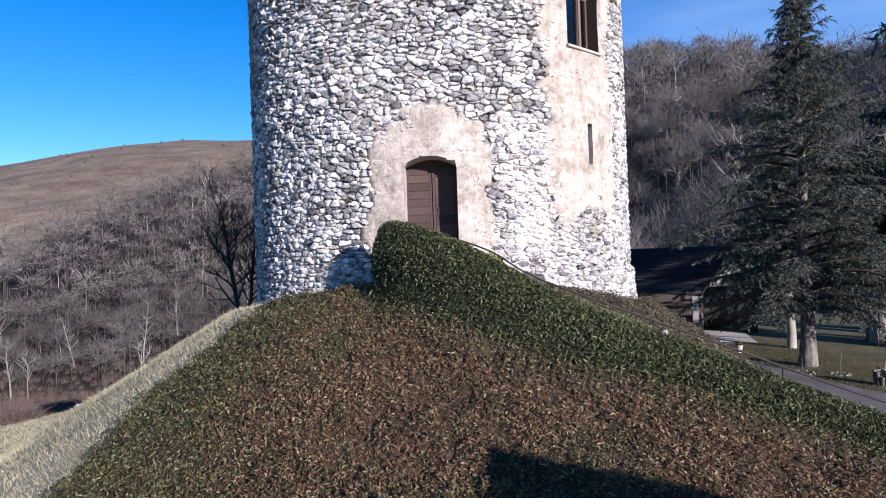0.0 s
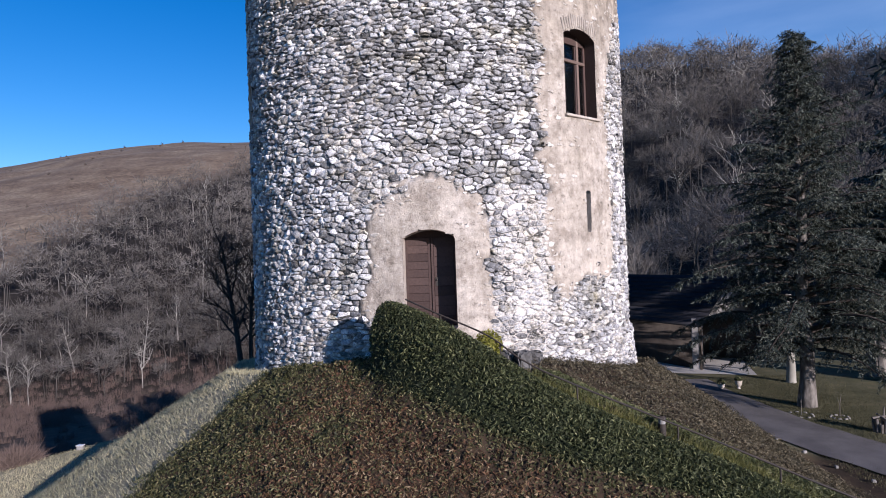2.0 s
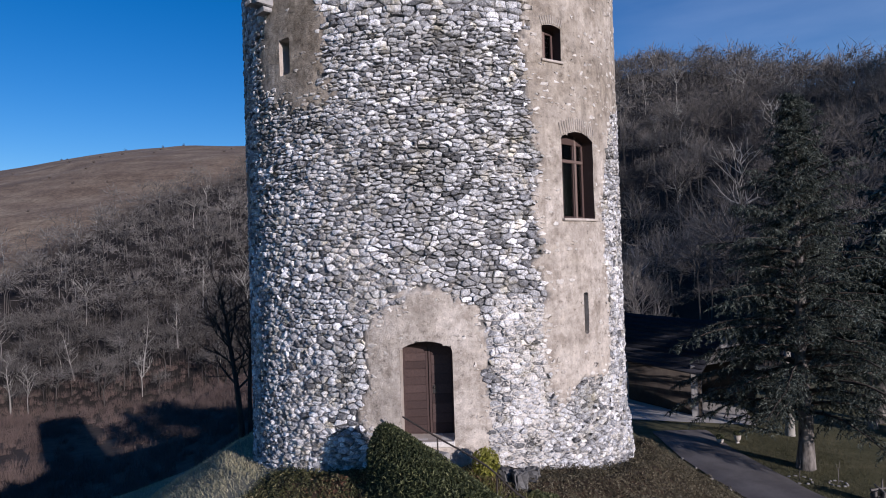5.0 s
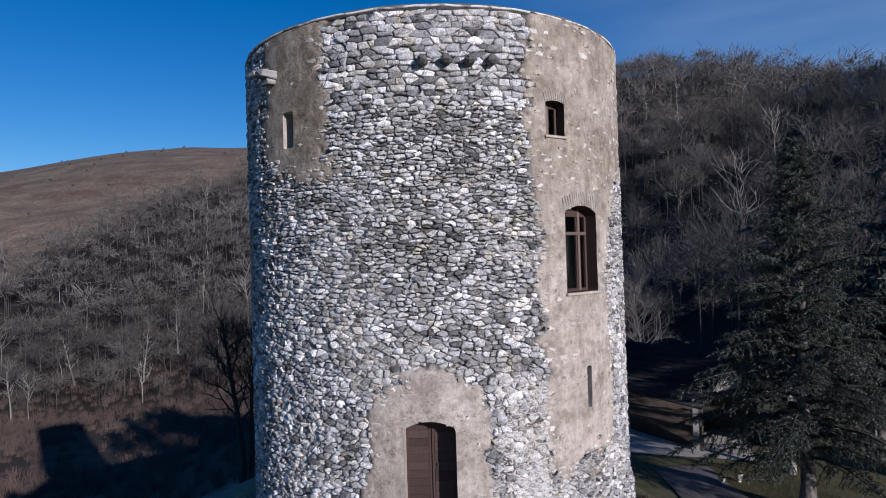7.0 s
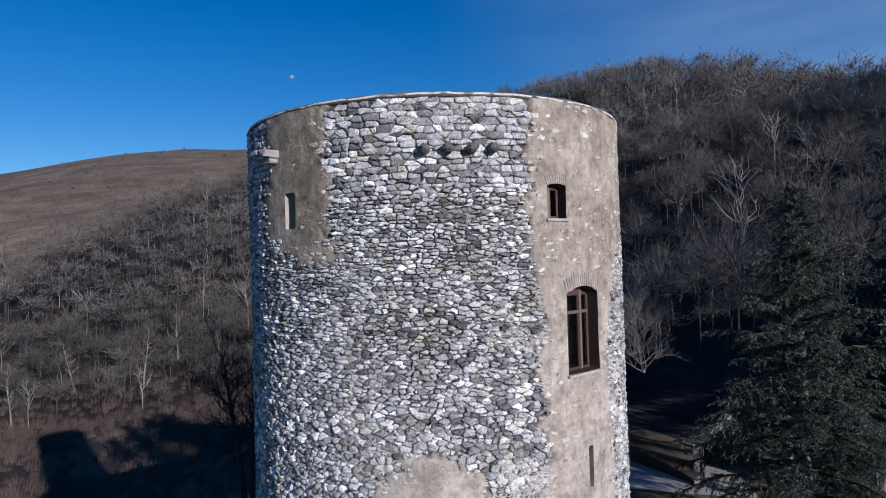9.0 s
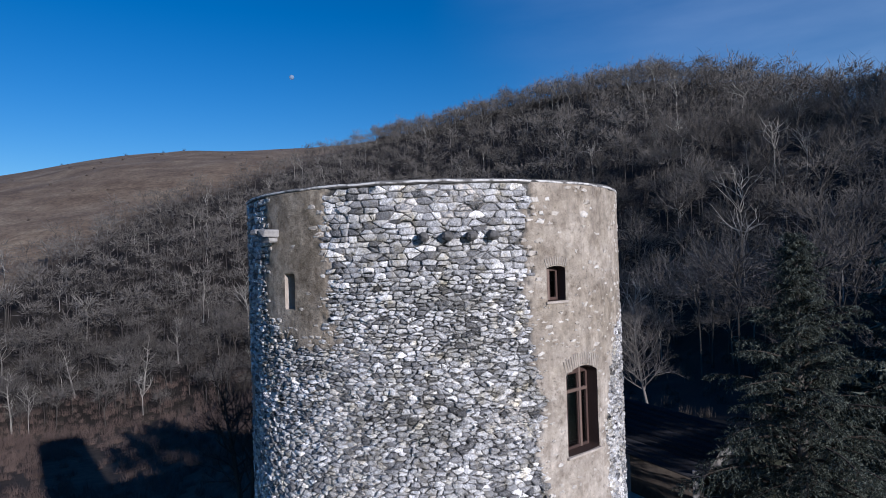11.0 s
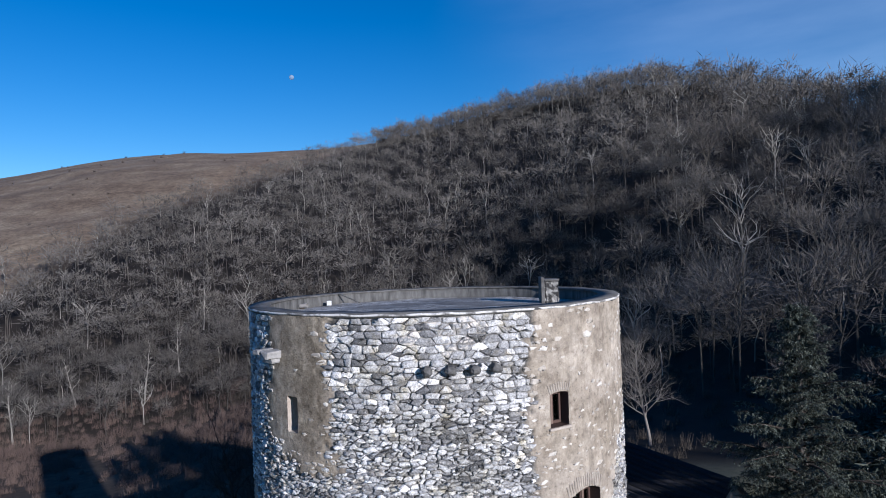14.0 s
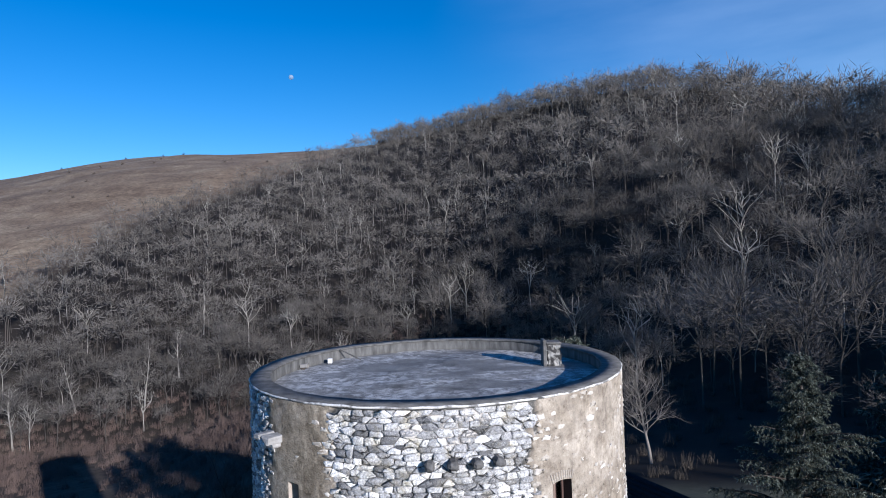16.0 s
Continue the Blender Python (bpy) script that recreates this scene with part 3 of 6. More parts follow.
th_cols = np.concatenate([np.arange(-100, 100, 0.62), np.arange(100, 260, 2.5)])
zs = np.arange(FOOT, TOP + 0.001, 0.06)
zs[-1] = TOP
Sg, Zg = np.meshgrid(np.radians(th_cols) * R, zs)
for key in OPENINGS:
    th = OPENINGS[key][0]
    rim = outline(key, 0.03)
    rim_s = rim[:, 0] + math.radians(th) * R
    near_rim = np.where((np.abs(Sg - math.radians(th) * R) < 1.2) & (Zg > rim[:, 1].min() - 0.2) & (Zg < rim[:, 1].max() + 0.2))
    d2 = (Sg[near_rim][:, None] - rim_s[None]) ** 2 + (Zg[near_rim][:, None] - rim[None, :, 1]) ** 2
    best = d2.argmin(1)
    hit = d2[np.arange(len(best)), best] < 0.034 ** 2
    ii, jj = near_rim[0][hit], near_rim[1][hit]
    Sg[ii, jj], Zg[ii, jj] = rim_s[best[hit]], rim[best[hit], 1]
pl, lime = plaster_amount(Sg, Zg), lime_amount(Sg, Zg)
wave = 0.020 * rough(Sg, Zg, 0.7, 31) + 0.010 * rough(Sg, Zg, 0.25, 32) + 0.006 * rough(Sg, Zg, 0.1, 33)
rad = R - 0.062 + 0.070 * pl + 0.034 * lime * (1 - pl) + wave + base_flare(Sg, Zg)
P = wall_point(Sg, Zg, rad)
nr, nc = Sg.shape
i, j = np.meshgrid(np.arange(nr - 1), np.arange(nc), indexing="ij")
quads = np.stack([i * nc + j, i * nc + (j + 1) % nc, (i + 1) * nc + (j + 1) % nc, (i + 1) * nc + j], -1).reshape(-1, 4)
cs = Sg.ravel()[quads]
wrap = (cs.max(1) - cs.min(1)) > 3
cs, cz = cs.mean(1), Zg.ravel()[quads].mean(1)
drop = np.zeros(len(quads), bool)
for key in OPENINGS:
    drop |= inside(key, cs, cz) & ~wrap
quads = quads[~drop]

# plaster and mortar in one wall skin
m, nt, b = material("plaster_and_mortar", 0.92)
zone = nt.nodes.new("ShaderNodeAttribute")
zone.attribute_name = "coat"
sep = nt.nodes.new("ShaderNodeSeparateColor")
nt.links.new(zone.outputs["Color"], sep.inputs[0])
plaster = ramp(nt, noise_of(nt, 0.9, 7, 0.68), [(0.28, (0.30, 0.262, 0.222)), (0.5, (0.475, 0.425, 0.37)), (0.72, (0.64, 0.585, 0.525))])
fleck = noise_of(nt, 7.0, 7, 0.75)
plaster = mix(nt, plaster, ramp(nt, fleck, [(0.32, (0.36, 0.34, 0.32)), (0.43, (0.90, 0.89, 0.87)), (0.57, (1.05, 1.04, 1.02)), (0.68, (1.38, 1.38, 1.37))]), 0.9, "MULTIPLY")
blot = noise_of(nt, 2.4, 6, 0.7)
plaster = mix(nt, plaster, ramp(nt, blot, [(0.36, (0.62, 0.59, 0.56)), (0.5, (1.0, 1.0, 1.0)), (0.66, (1.15, 1.14, 1.12))]), 0.8, "MULTIPLY")
streak = noise_of(nt, 1.6, 5, 0.6, (3.0, 3.0, 0.25))
plaster = mix(nt, plaster, ramp(nt, streak, [(0.36, (0.72, 0.71, 0.70)), (0.55, (1.0, 1.0, 1.0))]), 0.6, "MULTIPLY")
pits = noise_of(nt, 19.0, 5, 0.6)
plaster = mix(nt, plaster, ramp(nt, pits, [(0.30, (0.35, 0.33, 0.31)), (0.38, (1.0, 1.0, 1.0)), (0.66, (1.0, 1.0, 1.0)), (0.74, (1.4, 1.4, 1.4))]), 0.8, "MULTIPLY")
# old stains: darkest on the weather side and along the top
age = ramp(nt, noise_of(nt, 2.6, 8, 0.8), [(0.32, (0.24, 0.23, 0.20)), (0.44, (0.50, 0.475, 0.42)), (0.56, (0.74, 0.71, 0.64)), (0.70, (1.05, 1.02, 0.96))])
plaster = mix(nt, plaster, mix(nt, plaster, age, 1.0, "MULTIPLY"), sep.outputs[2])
mortar = ramp(nt, noise_of(nt, 3.0, 6, 0.7), [(0.3, (0.045, 0.044, 0.042)), (0.52, (0.11, 0.107, 0.103)), (0.66, (0.42, 0.41, 0.395))])
limed = ramp(nt, noise_of(nt, 13.0, 7, 0.75), [(0.34, (0.17, 0.155, 0.14)), (0.44, (0.50, 0.465, 0.425)), (0.56, (0.75, 0.71, 0.66))])
col = mix(nt, mortar, limed, sep.outputs[1])
col = mix(nt, col, plaster, sep.outputs[0])
nt.links.new(col, b.inputs["Base Color"])
bump(nt, b, noise_of(nt, 11.0, 7, 0.78), 1.0, 0.035)
M["wall"] = m
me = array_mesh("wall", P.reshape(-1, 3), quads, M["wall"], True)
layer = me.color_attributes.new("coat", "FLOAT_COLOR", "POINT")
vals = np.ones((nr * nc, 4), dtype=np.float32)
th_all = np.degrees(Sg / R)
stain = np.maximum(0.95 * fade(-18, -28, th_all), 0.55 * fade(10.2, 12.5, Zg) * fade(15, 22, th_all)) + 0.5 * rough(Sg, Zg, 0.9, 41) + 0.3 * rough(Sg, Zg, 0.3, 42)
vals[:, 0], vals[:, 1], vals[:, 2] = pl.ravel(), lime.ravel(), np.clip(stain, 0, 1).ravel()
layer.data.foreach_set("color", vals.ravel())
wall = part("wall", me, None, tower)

# inner face, coloured near-black, so that the openings go through a thick wall into a dark room
ang = np.radians(np.arange(0, 360, 5.0))
ring = lambda r, z: np.stack([r * np.cos(ang), r * np.sin(ang), np.full(len(ang), z)], -1)


def hoop(rings, close=True):
    """Verts and quads of a turned band through the rings given as (radius, height)."""
    v = np.concatenate([ring(r, z) for r, z in rings])
    n, k = len(ang), len(rings)
    f = []
    for a in range(k if close else k - 1):
        b2 = (a + 1) % k
        q = np.arange(n)
        f.append(np.stack([a * n + q, a * n + (q + 1) % n, b2 * n + (q + 1) % n, b2 * n + q], -1))
    return v, np.concatenate(f)


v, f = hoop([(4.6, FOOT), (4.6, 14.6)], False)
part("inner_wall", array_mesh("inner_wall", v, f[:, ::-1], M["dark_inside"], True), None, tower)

# parapet, pale weathered lip and coping
ang = np.radians(np.arange(0, 360, 2.0))
v, f = hoop([(4.98, 14.7), (4.98, TOP + 0.045), (R + 0.0, TOP + 0.045), (R + 0.0, TOP - 0.02), (R - 0.12, TOP - 0.02), (R - 0.12, 14.7)])
v[:, :2] *= (1 + 0.0022 * rough(v[:, 0] * 3, v[:, 1] * 3, 1.0, 41))[:, None]
v[:, 2] += 0.02 * rough(v[:, 0], v[:, 1], 0.5, 42) * (v[:, 2] > 15)
part("parapet", array_mesh("parapet", v, f, M["coping"]), None, tower, "grey cement-rendered parapet")
v, f = hoop([(4.95, TOP + 0.02), (4.95, TOP + 0.075), (R + 0.01, TOP + 0.075), (R + 0.01, TOP + 0.02)])
v[:, :2] *= (1 + 0.003 * rough(v[:, 0], v[:, 1], 0.4, 47))[:, None]
v[:, 2] += 0.025 * rough(v[:, 0], v[:, 1], 0.6, 48)
part("coping", array_mesh("coping", v, f, M["coping_top"]), None, tower, "dark flat coping stones on the parapet")
ang = np.radians(np.arange(0, 360, 1.0))
v, f = hoop([(R - 0.02, TOP + 0.005), (R + 0.022, TOP + 0.008), (R + 0.026, TOP + 0.045), (R + 0.0, TOP + 0.06), (R - 0.05, TOP + 0.05)])
v[:, :2] *= (1 + 0.006 * rough(v[:, 0], v[:, 1], 0.35, 43))[:, None]
v[:, 2] += 0.03 * rough(v[:, 0], v[:, 1], 0.3, 44)
part("coping_lip", array_mesh("coping_lip", v, f, M["whitewash"]), None, tower, "pale lime lip along the wall top")
# roof slab: a shallow dish
gr, ga = np.meshgrid(np.linspace(0.02, 5.0, 40), np.radians(np.arange(0, 360, 3.0)), indexing="ij")
rx, ry = gr * np.cos(ga), gr * np.sin(ga)
rz = ROOF_Z + 0.05 * rough(rx, ry, 1.6, 45) + 0.02 * rough(rx, ry, 0.4, 46)
n = ga.shape[1]
i, j = np.meshgrid(np.arange(39), np.arange(n), indexing="ij")
f = np.stack([i * n + j, (i + 1) * n + j, (i + 1) * n + (j + 1) % n, i * n + (j + 1) % n], -1).reshape(-1, 4)
part("roof_slab", array_mesh("roof_slab", np.stack([rx, ry, rz], -1).reshape(-1, 3), f, M["roof"], True), None, tower, "patchy grey flat roof with pale weathering")


# ---- tower: openings ----
def frame_of(key):
    """Origin on the wall face in the middle of the opening's foot; x along the wall, y inwards, z up."""
    t = math.radians(OPENINGS[key][0])
    m = Matrix(((math.cos(t), -math.sin(t), 0, R * math.sin(t)), (math.sin(t), math.cos(t), 0, -R * math.cos(t)), (0, 0, 1, OPENINGS[key][1]), (0, 0, 0, 1)))
    return m


def moved(bm, m):
    bmesh.ops.transform(bm, matrix=m, verts=bm.verts)
    return bm


def reveal(key, mat, label, depth=None):
    """The four sides of an opening, through the wall."""
    th, lo, _, w, _, dep = OPENINGS[key]
    dep = depth or dep
    rim = outline(key, 0.08)
    t = math.radians(th)
    s = rim[:, 0] + t * R
    face = wall_point(s, rim[:, 1], np.full(len(s), R - 0.002))
    inward = np.array([-math.sin(t), math.cos(t), 0])
    n = len(s)
    rings = [face]
    for k in (0.33, 0.66, 1.0):
        back = face + inward * (dep * k)
        back = back + np.stack([0.010 * rough(s * 3 + k, rim[:, 1], 0.2, 51), 0 * s, 0.010 * rough(s, rim[:, 1] + k, 0.2, 52)], -1)
        rings.append(back)
    v = np.concatenate(rings)
    i = np.arange(n)
    f = np.concatenate([np.stack([k * n + i, k * n + (i + 1) % n, (k + 1) * n + (i + 1) % n, (k + 1) * n + i], -1) for k in range(3)])
    return part("reveal", array_mesh("reveal", v, f, mat), None, tower, label)


M["reveal"] = grainy("reveal_plaster", [(0.3, (0.36, 0.31, 0.26)), (0.7, (0.55, 0.49, 0.43))], 2.5, 0.92, 18.0, 0.5, 0.015)
for key in OPENINGS:
    wood = key in ("window_tall", "window_small")
    reveal(key, M["frame_wood"] if wood else M["reveal"], "dark wood lining of the window" if wood else "plastered side of the opening", 0.55 if key == "niche" else None)

# double-leaf plank door, set deep in its arch
fm = frame_of("door")
W_, H_ = 1.16, 2.06
back = box(W_ + 0.06, 0.05, 2.30, (0, 0.665, 1.13), 0.004)
door = part("door", moved(back, fm), M["frame_wood"], tower, "closed two-leaf plank door of red-brown wood")
for side in (-1, 1):
    cx = side * (W_ / 4 + 0.004)
    leaf = part("door_leaf", moved(box(W_ / 2 - 0.012, 0.03, H_ - 0.03, (cx, 0.62, H_ / 2), 0.004), fm), M["door_wood"], door)
    n_boards = 11 if side < 0 else 9
    edges = np.linspace(0.03, H_ - 0.03, n_boards + 1)
    for k in range(n_boards):
        h = edges[k + 1] - edges[k]
        bw = W_ / 2 - (0.11 if side < 0 else 0.13)
        b_ = box(bw, 0.018, h - 0.008, (cx, 0.598 + random.uniform(-0.003, 0.003), (edges[k] + edges[k + 1]) / 2), 0.004)
        child(part("board", moved(b_, fm), M["door_wood"], None), door)
    for off in (-1, 1):
        st = box(0.05, 0.024, H_ - 0.03, (cx + off * (W_ / 4 - 0.032), 0.594, H_ / 2), 0.004)
        part("stile", moved(st, fm), M["door_wood"], door)
part("lock_plate", moved(box(0.07, 0.012, 0.20, (0.13, 0.582, 1.02), 0.004), fm), M["iron"], door, "dark iron lock plate")
bm = bmesh.new()
bmesh.ops.create_uvsphere(bm, u_segments=10, v_segments=6, radius=0.025, matrix=Matrix.Translation((0.13, 0.56, 1.06)))
part("handle", moved(bm, fm), M["iron"], door, "round iron door knob")
part("doorstep", moved(box(1.15, 0.70, 0.12, (0, 0.30, -0.062), 0.02), fm), M["pale_stone"], tower, "worn pale stone doorstep")


def casement(key, mullions, transom, label):
    """A wooden window frame with bars and panes, sunk in its opening."""
    th, lo, hi, w, rise, dep = OPENINGS[key]
    fm, h, y = frame_of(key), hi - lo + rise, dep - 0.06
    frame_ob = part("window", moved(box(w + 0.04, 0.05, 0.07, (0, y, 0.035), 0.006), fm), M["frame_wood"], tower, label)
    for side in (-1, 1):
        part("jamb", moved(box(0.07, 0.06, h, (side * (w / 2 - 0.035), y, h / 2), 0.006), fm), M["frame_wood"], frame_ob)
    part("head", moved(box(w, 0.06, rise + 0.08, (0, y, h - (rise + 0.08) / 2), 0.006), fm), M["frame_wood"], frame_ob)
    for at in mullions:
        part("mullion", moved(box(0.075, 0.07, h, (at, y - 0.005, h / 2), 0.012), fm), M["frame_light"], frame_ob, "weathered brown mullion")
        for off in (-1, 1):
            part("casement_stile", moved(box(0.04, 0.05, h - 0.1, (at + off * 0.062, y + 0.012, h / 2), 0.008), fm), M["frame_wood"], frame_ob)
    if transom:
        part("transom", moved(box(w - 0.06, 0.075, 0.08, (0, y - 0.008, transom), 0.012), fm), M["frame_light"], frame_ob, "weathered brown transom bar")
    xs = [-w / 2 + 0.05, *mullions, w / 2 - 0.05]
    levels = [0.06, transom, h - 0.05] if transom else [0.06, h - 0.05]
    for a, b_ in zip(xs[:-1], xs[1:]):
        for c, d in zip(levels[:-1], levels[1:]):
            pane = part("pane", moved(box(b_ - a - 0.03, 0.006, d - c - 0.03, ((a + b_) / 2, y + 0.02, (c + d) / 2), 0), fm), M["glass"], frame_ob)
            pane.visible_shadow = False
    part("window_sill", moved(box(w + 0.10, 0.22, 0.06, (0, 0.06, -0.035), 0.012), fm), M["reveal"], frame_ob, "thin plastered sill")
    return frame_ob


M["frame_light"] = varied("weathered_window_wood", [(0.0, (0.13, 0.09, 0.075)), (1.0, (0.21, 0.155, 0.13))], 22.0, 0.6, 0.3, 0.5)
casement("window_tall", (-0.26, 0.30), 1.42, "tall dark-framed window with a shallow arch")
casement("window_small", (-0.02,), 0, "small square window with a dark wood frame")

# flat stones on edge over the window heads
for key, count, tall in (("window_tall", 17, 0.34), ("window_small", 10, 0.22)):
    th, lo, hi, w, rise, dep = OPENINGS[key]
    fm = frame_of(key)
    for k in range(count):
        u = (k + 0.5) / count * 2 - 1
        x = u * (w / 2 + 0.06)
        z = hi - lo + rise * (1 - min(1, u * u)) + tall * 0.52 * random.uniform(0.85, 1.1)
        sag = R - math.sqrt(R * R - x * x)
        b_ = box((w + 0.1) / count * 0.55, 0.05, tall * random.uniform(0.75, 1.05), (0, 0, 0), 0.012)
        moved(b_, fm @ Matrix.Translation((x, sag - 0.005, z)) @ Matrix.Rotation(u * 0.32, 4, "Y"))
        part("voussoir", b_, M["voussoir"] if "voussoir" in M else M.setdefault("voussoir", grainy("edge_set_stone", [(0.3, (0.26, 0.23, 0.20)), (0.7, (0.47, 0.42, 0.36))], 5.0, 0.92, 26.0, 0.5)), tower)

# four stub corbels below the parapet
for th in (-1.2, 4.05, 9.45, 14.5):
    t = math.radians(th)
    bm = box(0.23, 0.46, 0.20, (0, 0, 0), 0.06)
    for v_ in bm.verts:
        v_.co += Vector((random.uniform(-0.02, 0.02), random.uniform(-0.02, 0.02), random.uniform(-0.02, 0.02)))
    moved(bm, Matrix.Translation((math.sin(t) * (R + 0.06), -math.cos(t) * (R + 0.06), 14.09)) @ Matrix.Rotation(t, 4, "Z"))
    part("corbel", bm, M["corbel"] if "corbel" in M else M.setdefault("corbel", grainy("dark_corbel_stone", [(0.3, (0.07, 0.068, 0.066)), (0.7, (0.17, 0.165, 0.16))], 6.0, 0.92, 26.0, 0.6)), tower, "dark projecting stone stub")

# broken stone spout
t = math.radians(-45)
at = lambda out, along, z: Matrix.Translation(((R + out) * math.sin(t) + along * math.cos(t), -(R + out) * math.cos(t) + along * math.sin(t), z)) @ Matrix.Rotation(t, 4, "Z")
for size, m_, tilt in (((0.28, 0.62, 0.19), at(0.10, 0.10, 14.36), 8), ((0.26, 0.66, 0.13), at(0.12, -0.24, 14.40), -6), ((0.46, 0.4, 0.12), at(0.03, -0.05, 14.20), 0)):
    b_ = box(*size, (0, 0, 0), 0.03)
    for v_ in b_.verts:
        v_.co += Vector((random.uniform(-0.015, 0.015), random.uniform(-0.02, 0.02), random.uniform(-0.015, 0.015)))
    part("spout_stone", moved(b_, m_ @ Matrix.Rotation(math.radians(tilt), 4, "Y")), M["corbel_pale"] if "corbel_pale" in M else M.setdefault("corbel_pale", grainy("grey_spout_stone", [(0.3, (0.20, 0.195, 0.19)), (0.7, (0.42, 0.41, 0.40))], 5.0, 0.92, 26.0, 0.6)), tower, "grey stone slab of a broken spout")

# things on the roof
chim = thing("chimney", (3.78, 0.95, ROOF_Z - 0.03), "short square rubble chimney on the flat roof", "chimney")
b_ = box(0.44, 0.46, 0.74, (0, 0, 0.37), 0.03)
bmesh.ops.subdivide_edges(b_, edges=b_.edges[:], cuts=4, use_grid_fill=True)
for v_ in b_.verts:
    v_.co += 0.035 * Vector((random.uniform(-1, 1), random.uniform(-1, 1), random.uniform(-0.4, 0.4)))
part("stack", b_, M["corbel_light"] if "corbel_light" in M else M.setdefault("corbel_light", grainy("limed_chimney_stone", [(0.46, (0.045, 0.043, 0.042)), (0.60, (0.34, 0.33, 0.31))], 5.0, 0.92, 26.0, 0.6)), chim)
part("cap", moved(box(0.50, 0.52, 0.08, (0, 0, 0.77), 0.025), Matrix.Identity(4)), M["corbel"], chim, "dark stone cap slab")
part("flue_slab", box(0.12, 0.50, 0.88, (-0.29, 0, 0.44), 0.02), M["corbel"], chim, "dark upright slate slab")

vent = thing("roof_vent", (-4.62, 1.75, ROOF_Z), "small grey pipe vent lying against the parapet", "vent pipe")
v, f = tubes([(0, 0, 0.10, 0.07, 0.22, -0.05, 0.12, 0.07), (0.22, -0.05, 0.12, 0.085, 0.26, -0.06, 0.12, 0.085)], 10)
part("pipe", array_mesh("pipe", v, f, M["pier"]), None, vent)
part("bracket", box(0.12, 0.10, 0.10, (0.08, 0, 0.03), 0.01), M["iron"], vent, "black bracket")
bx = thing("junction_box", (-3.80, 2.65, ROOF_Z + 0.0), "small white box fixed near the parapet", "junction box")
part("case", box(0.16, 0.10, 0.17, (0, 0, 0.10), 0.012), M["white"], bx)
part("lid", box(0.14, 0.012, 0.15, (0, -0.056, 0.10), 0.004), M["white"], bx)
v, f = tubes([(-3.55, 3.35, 15.36, 0.022, -2.75, 2.95, 15.04, 0.022)], 6)
tagged(part("roof_pole", array_mesh("roof_pole", v, f, M["coping"]), None, None), "thin grey metal pole leaning on the roof parapet", "pole")


# ---- mound: ground cover, grass, hedges, stairs ----
def along(path, step=0.1):
    """Points at even steps on a rounded line through the given places."""
    p = np.array(path, dtype=float)
    ext = np.concatenate([[2 * p[0] - p[1]], p, [2 * p[-1] - p[-2]]])
    out = []
    for a, b_, c, d in zip(ext[:-3], ext[1:-2], ext[2:-1], ext[3:]):
        u = np.linspace(0, 1, max(2, int(np.linalg.norm(c - b_) / step)), endpoint=False)[:, None]
        out.append(0.5 * (2 * b_ + (c - a) * u + (2 * a - 5 * b_ + 4 * c - d) * u ** 2 + (3 * b_ - a - 3 * c + d) * u ** 3))
    return np.concatenate(out + [p[-1:]])


HEDGE = [(-1.32, -6.15, 4.62), (-1.0, -6.6, 4.66), (-0.3, -7.35, 4.45), (0.6, -8.0, 4.02), (2.1, -8.75, 3.14), (4.0, -9.3, 2.36), (6.4, -10.0, 1.36), (9.0, -10.9, 0.35), (11.5, -12.2, -0.35)]
STAIR = [(-0.55, -6.05), (0.45, -6.75), (1.6, -7.45), (3.0, -8.0), (4.6, -8.35), (6.6, -9.05), (9.0, -9.95), (11.3, -11.2)]
INNER = [(1.95, -6.55, 3.32), (2.9, -7.05, 2.88), (4.3, -7.50, 2.30), (6.0, -8.05, 1.55), (8.2, -8.9, 0.75)]


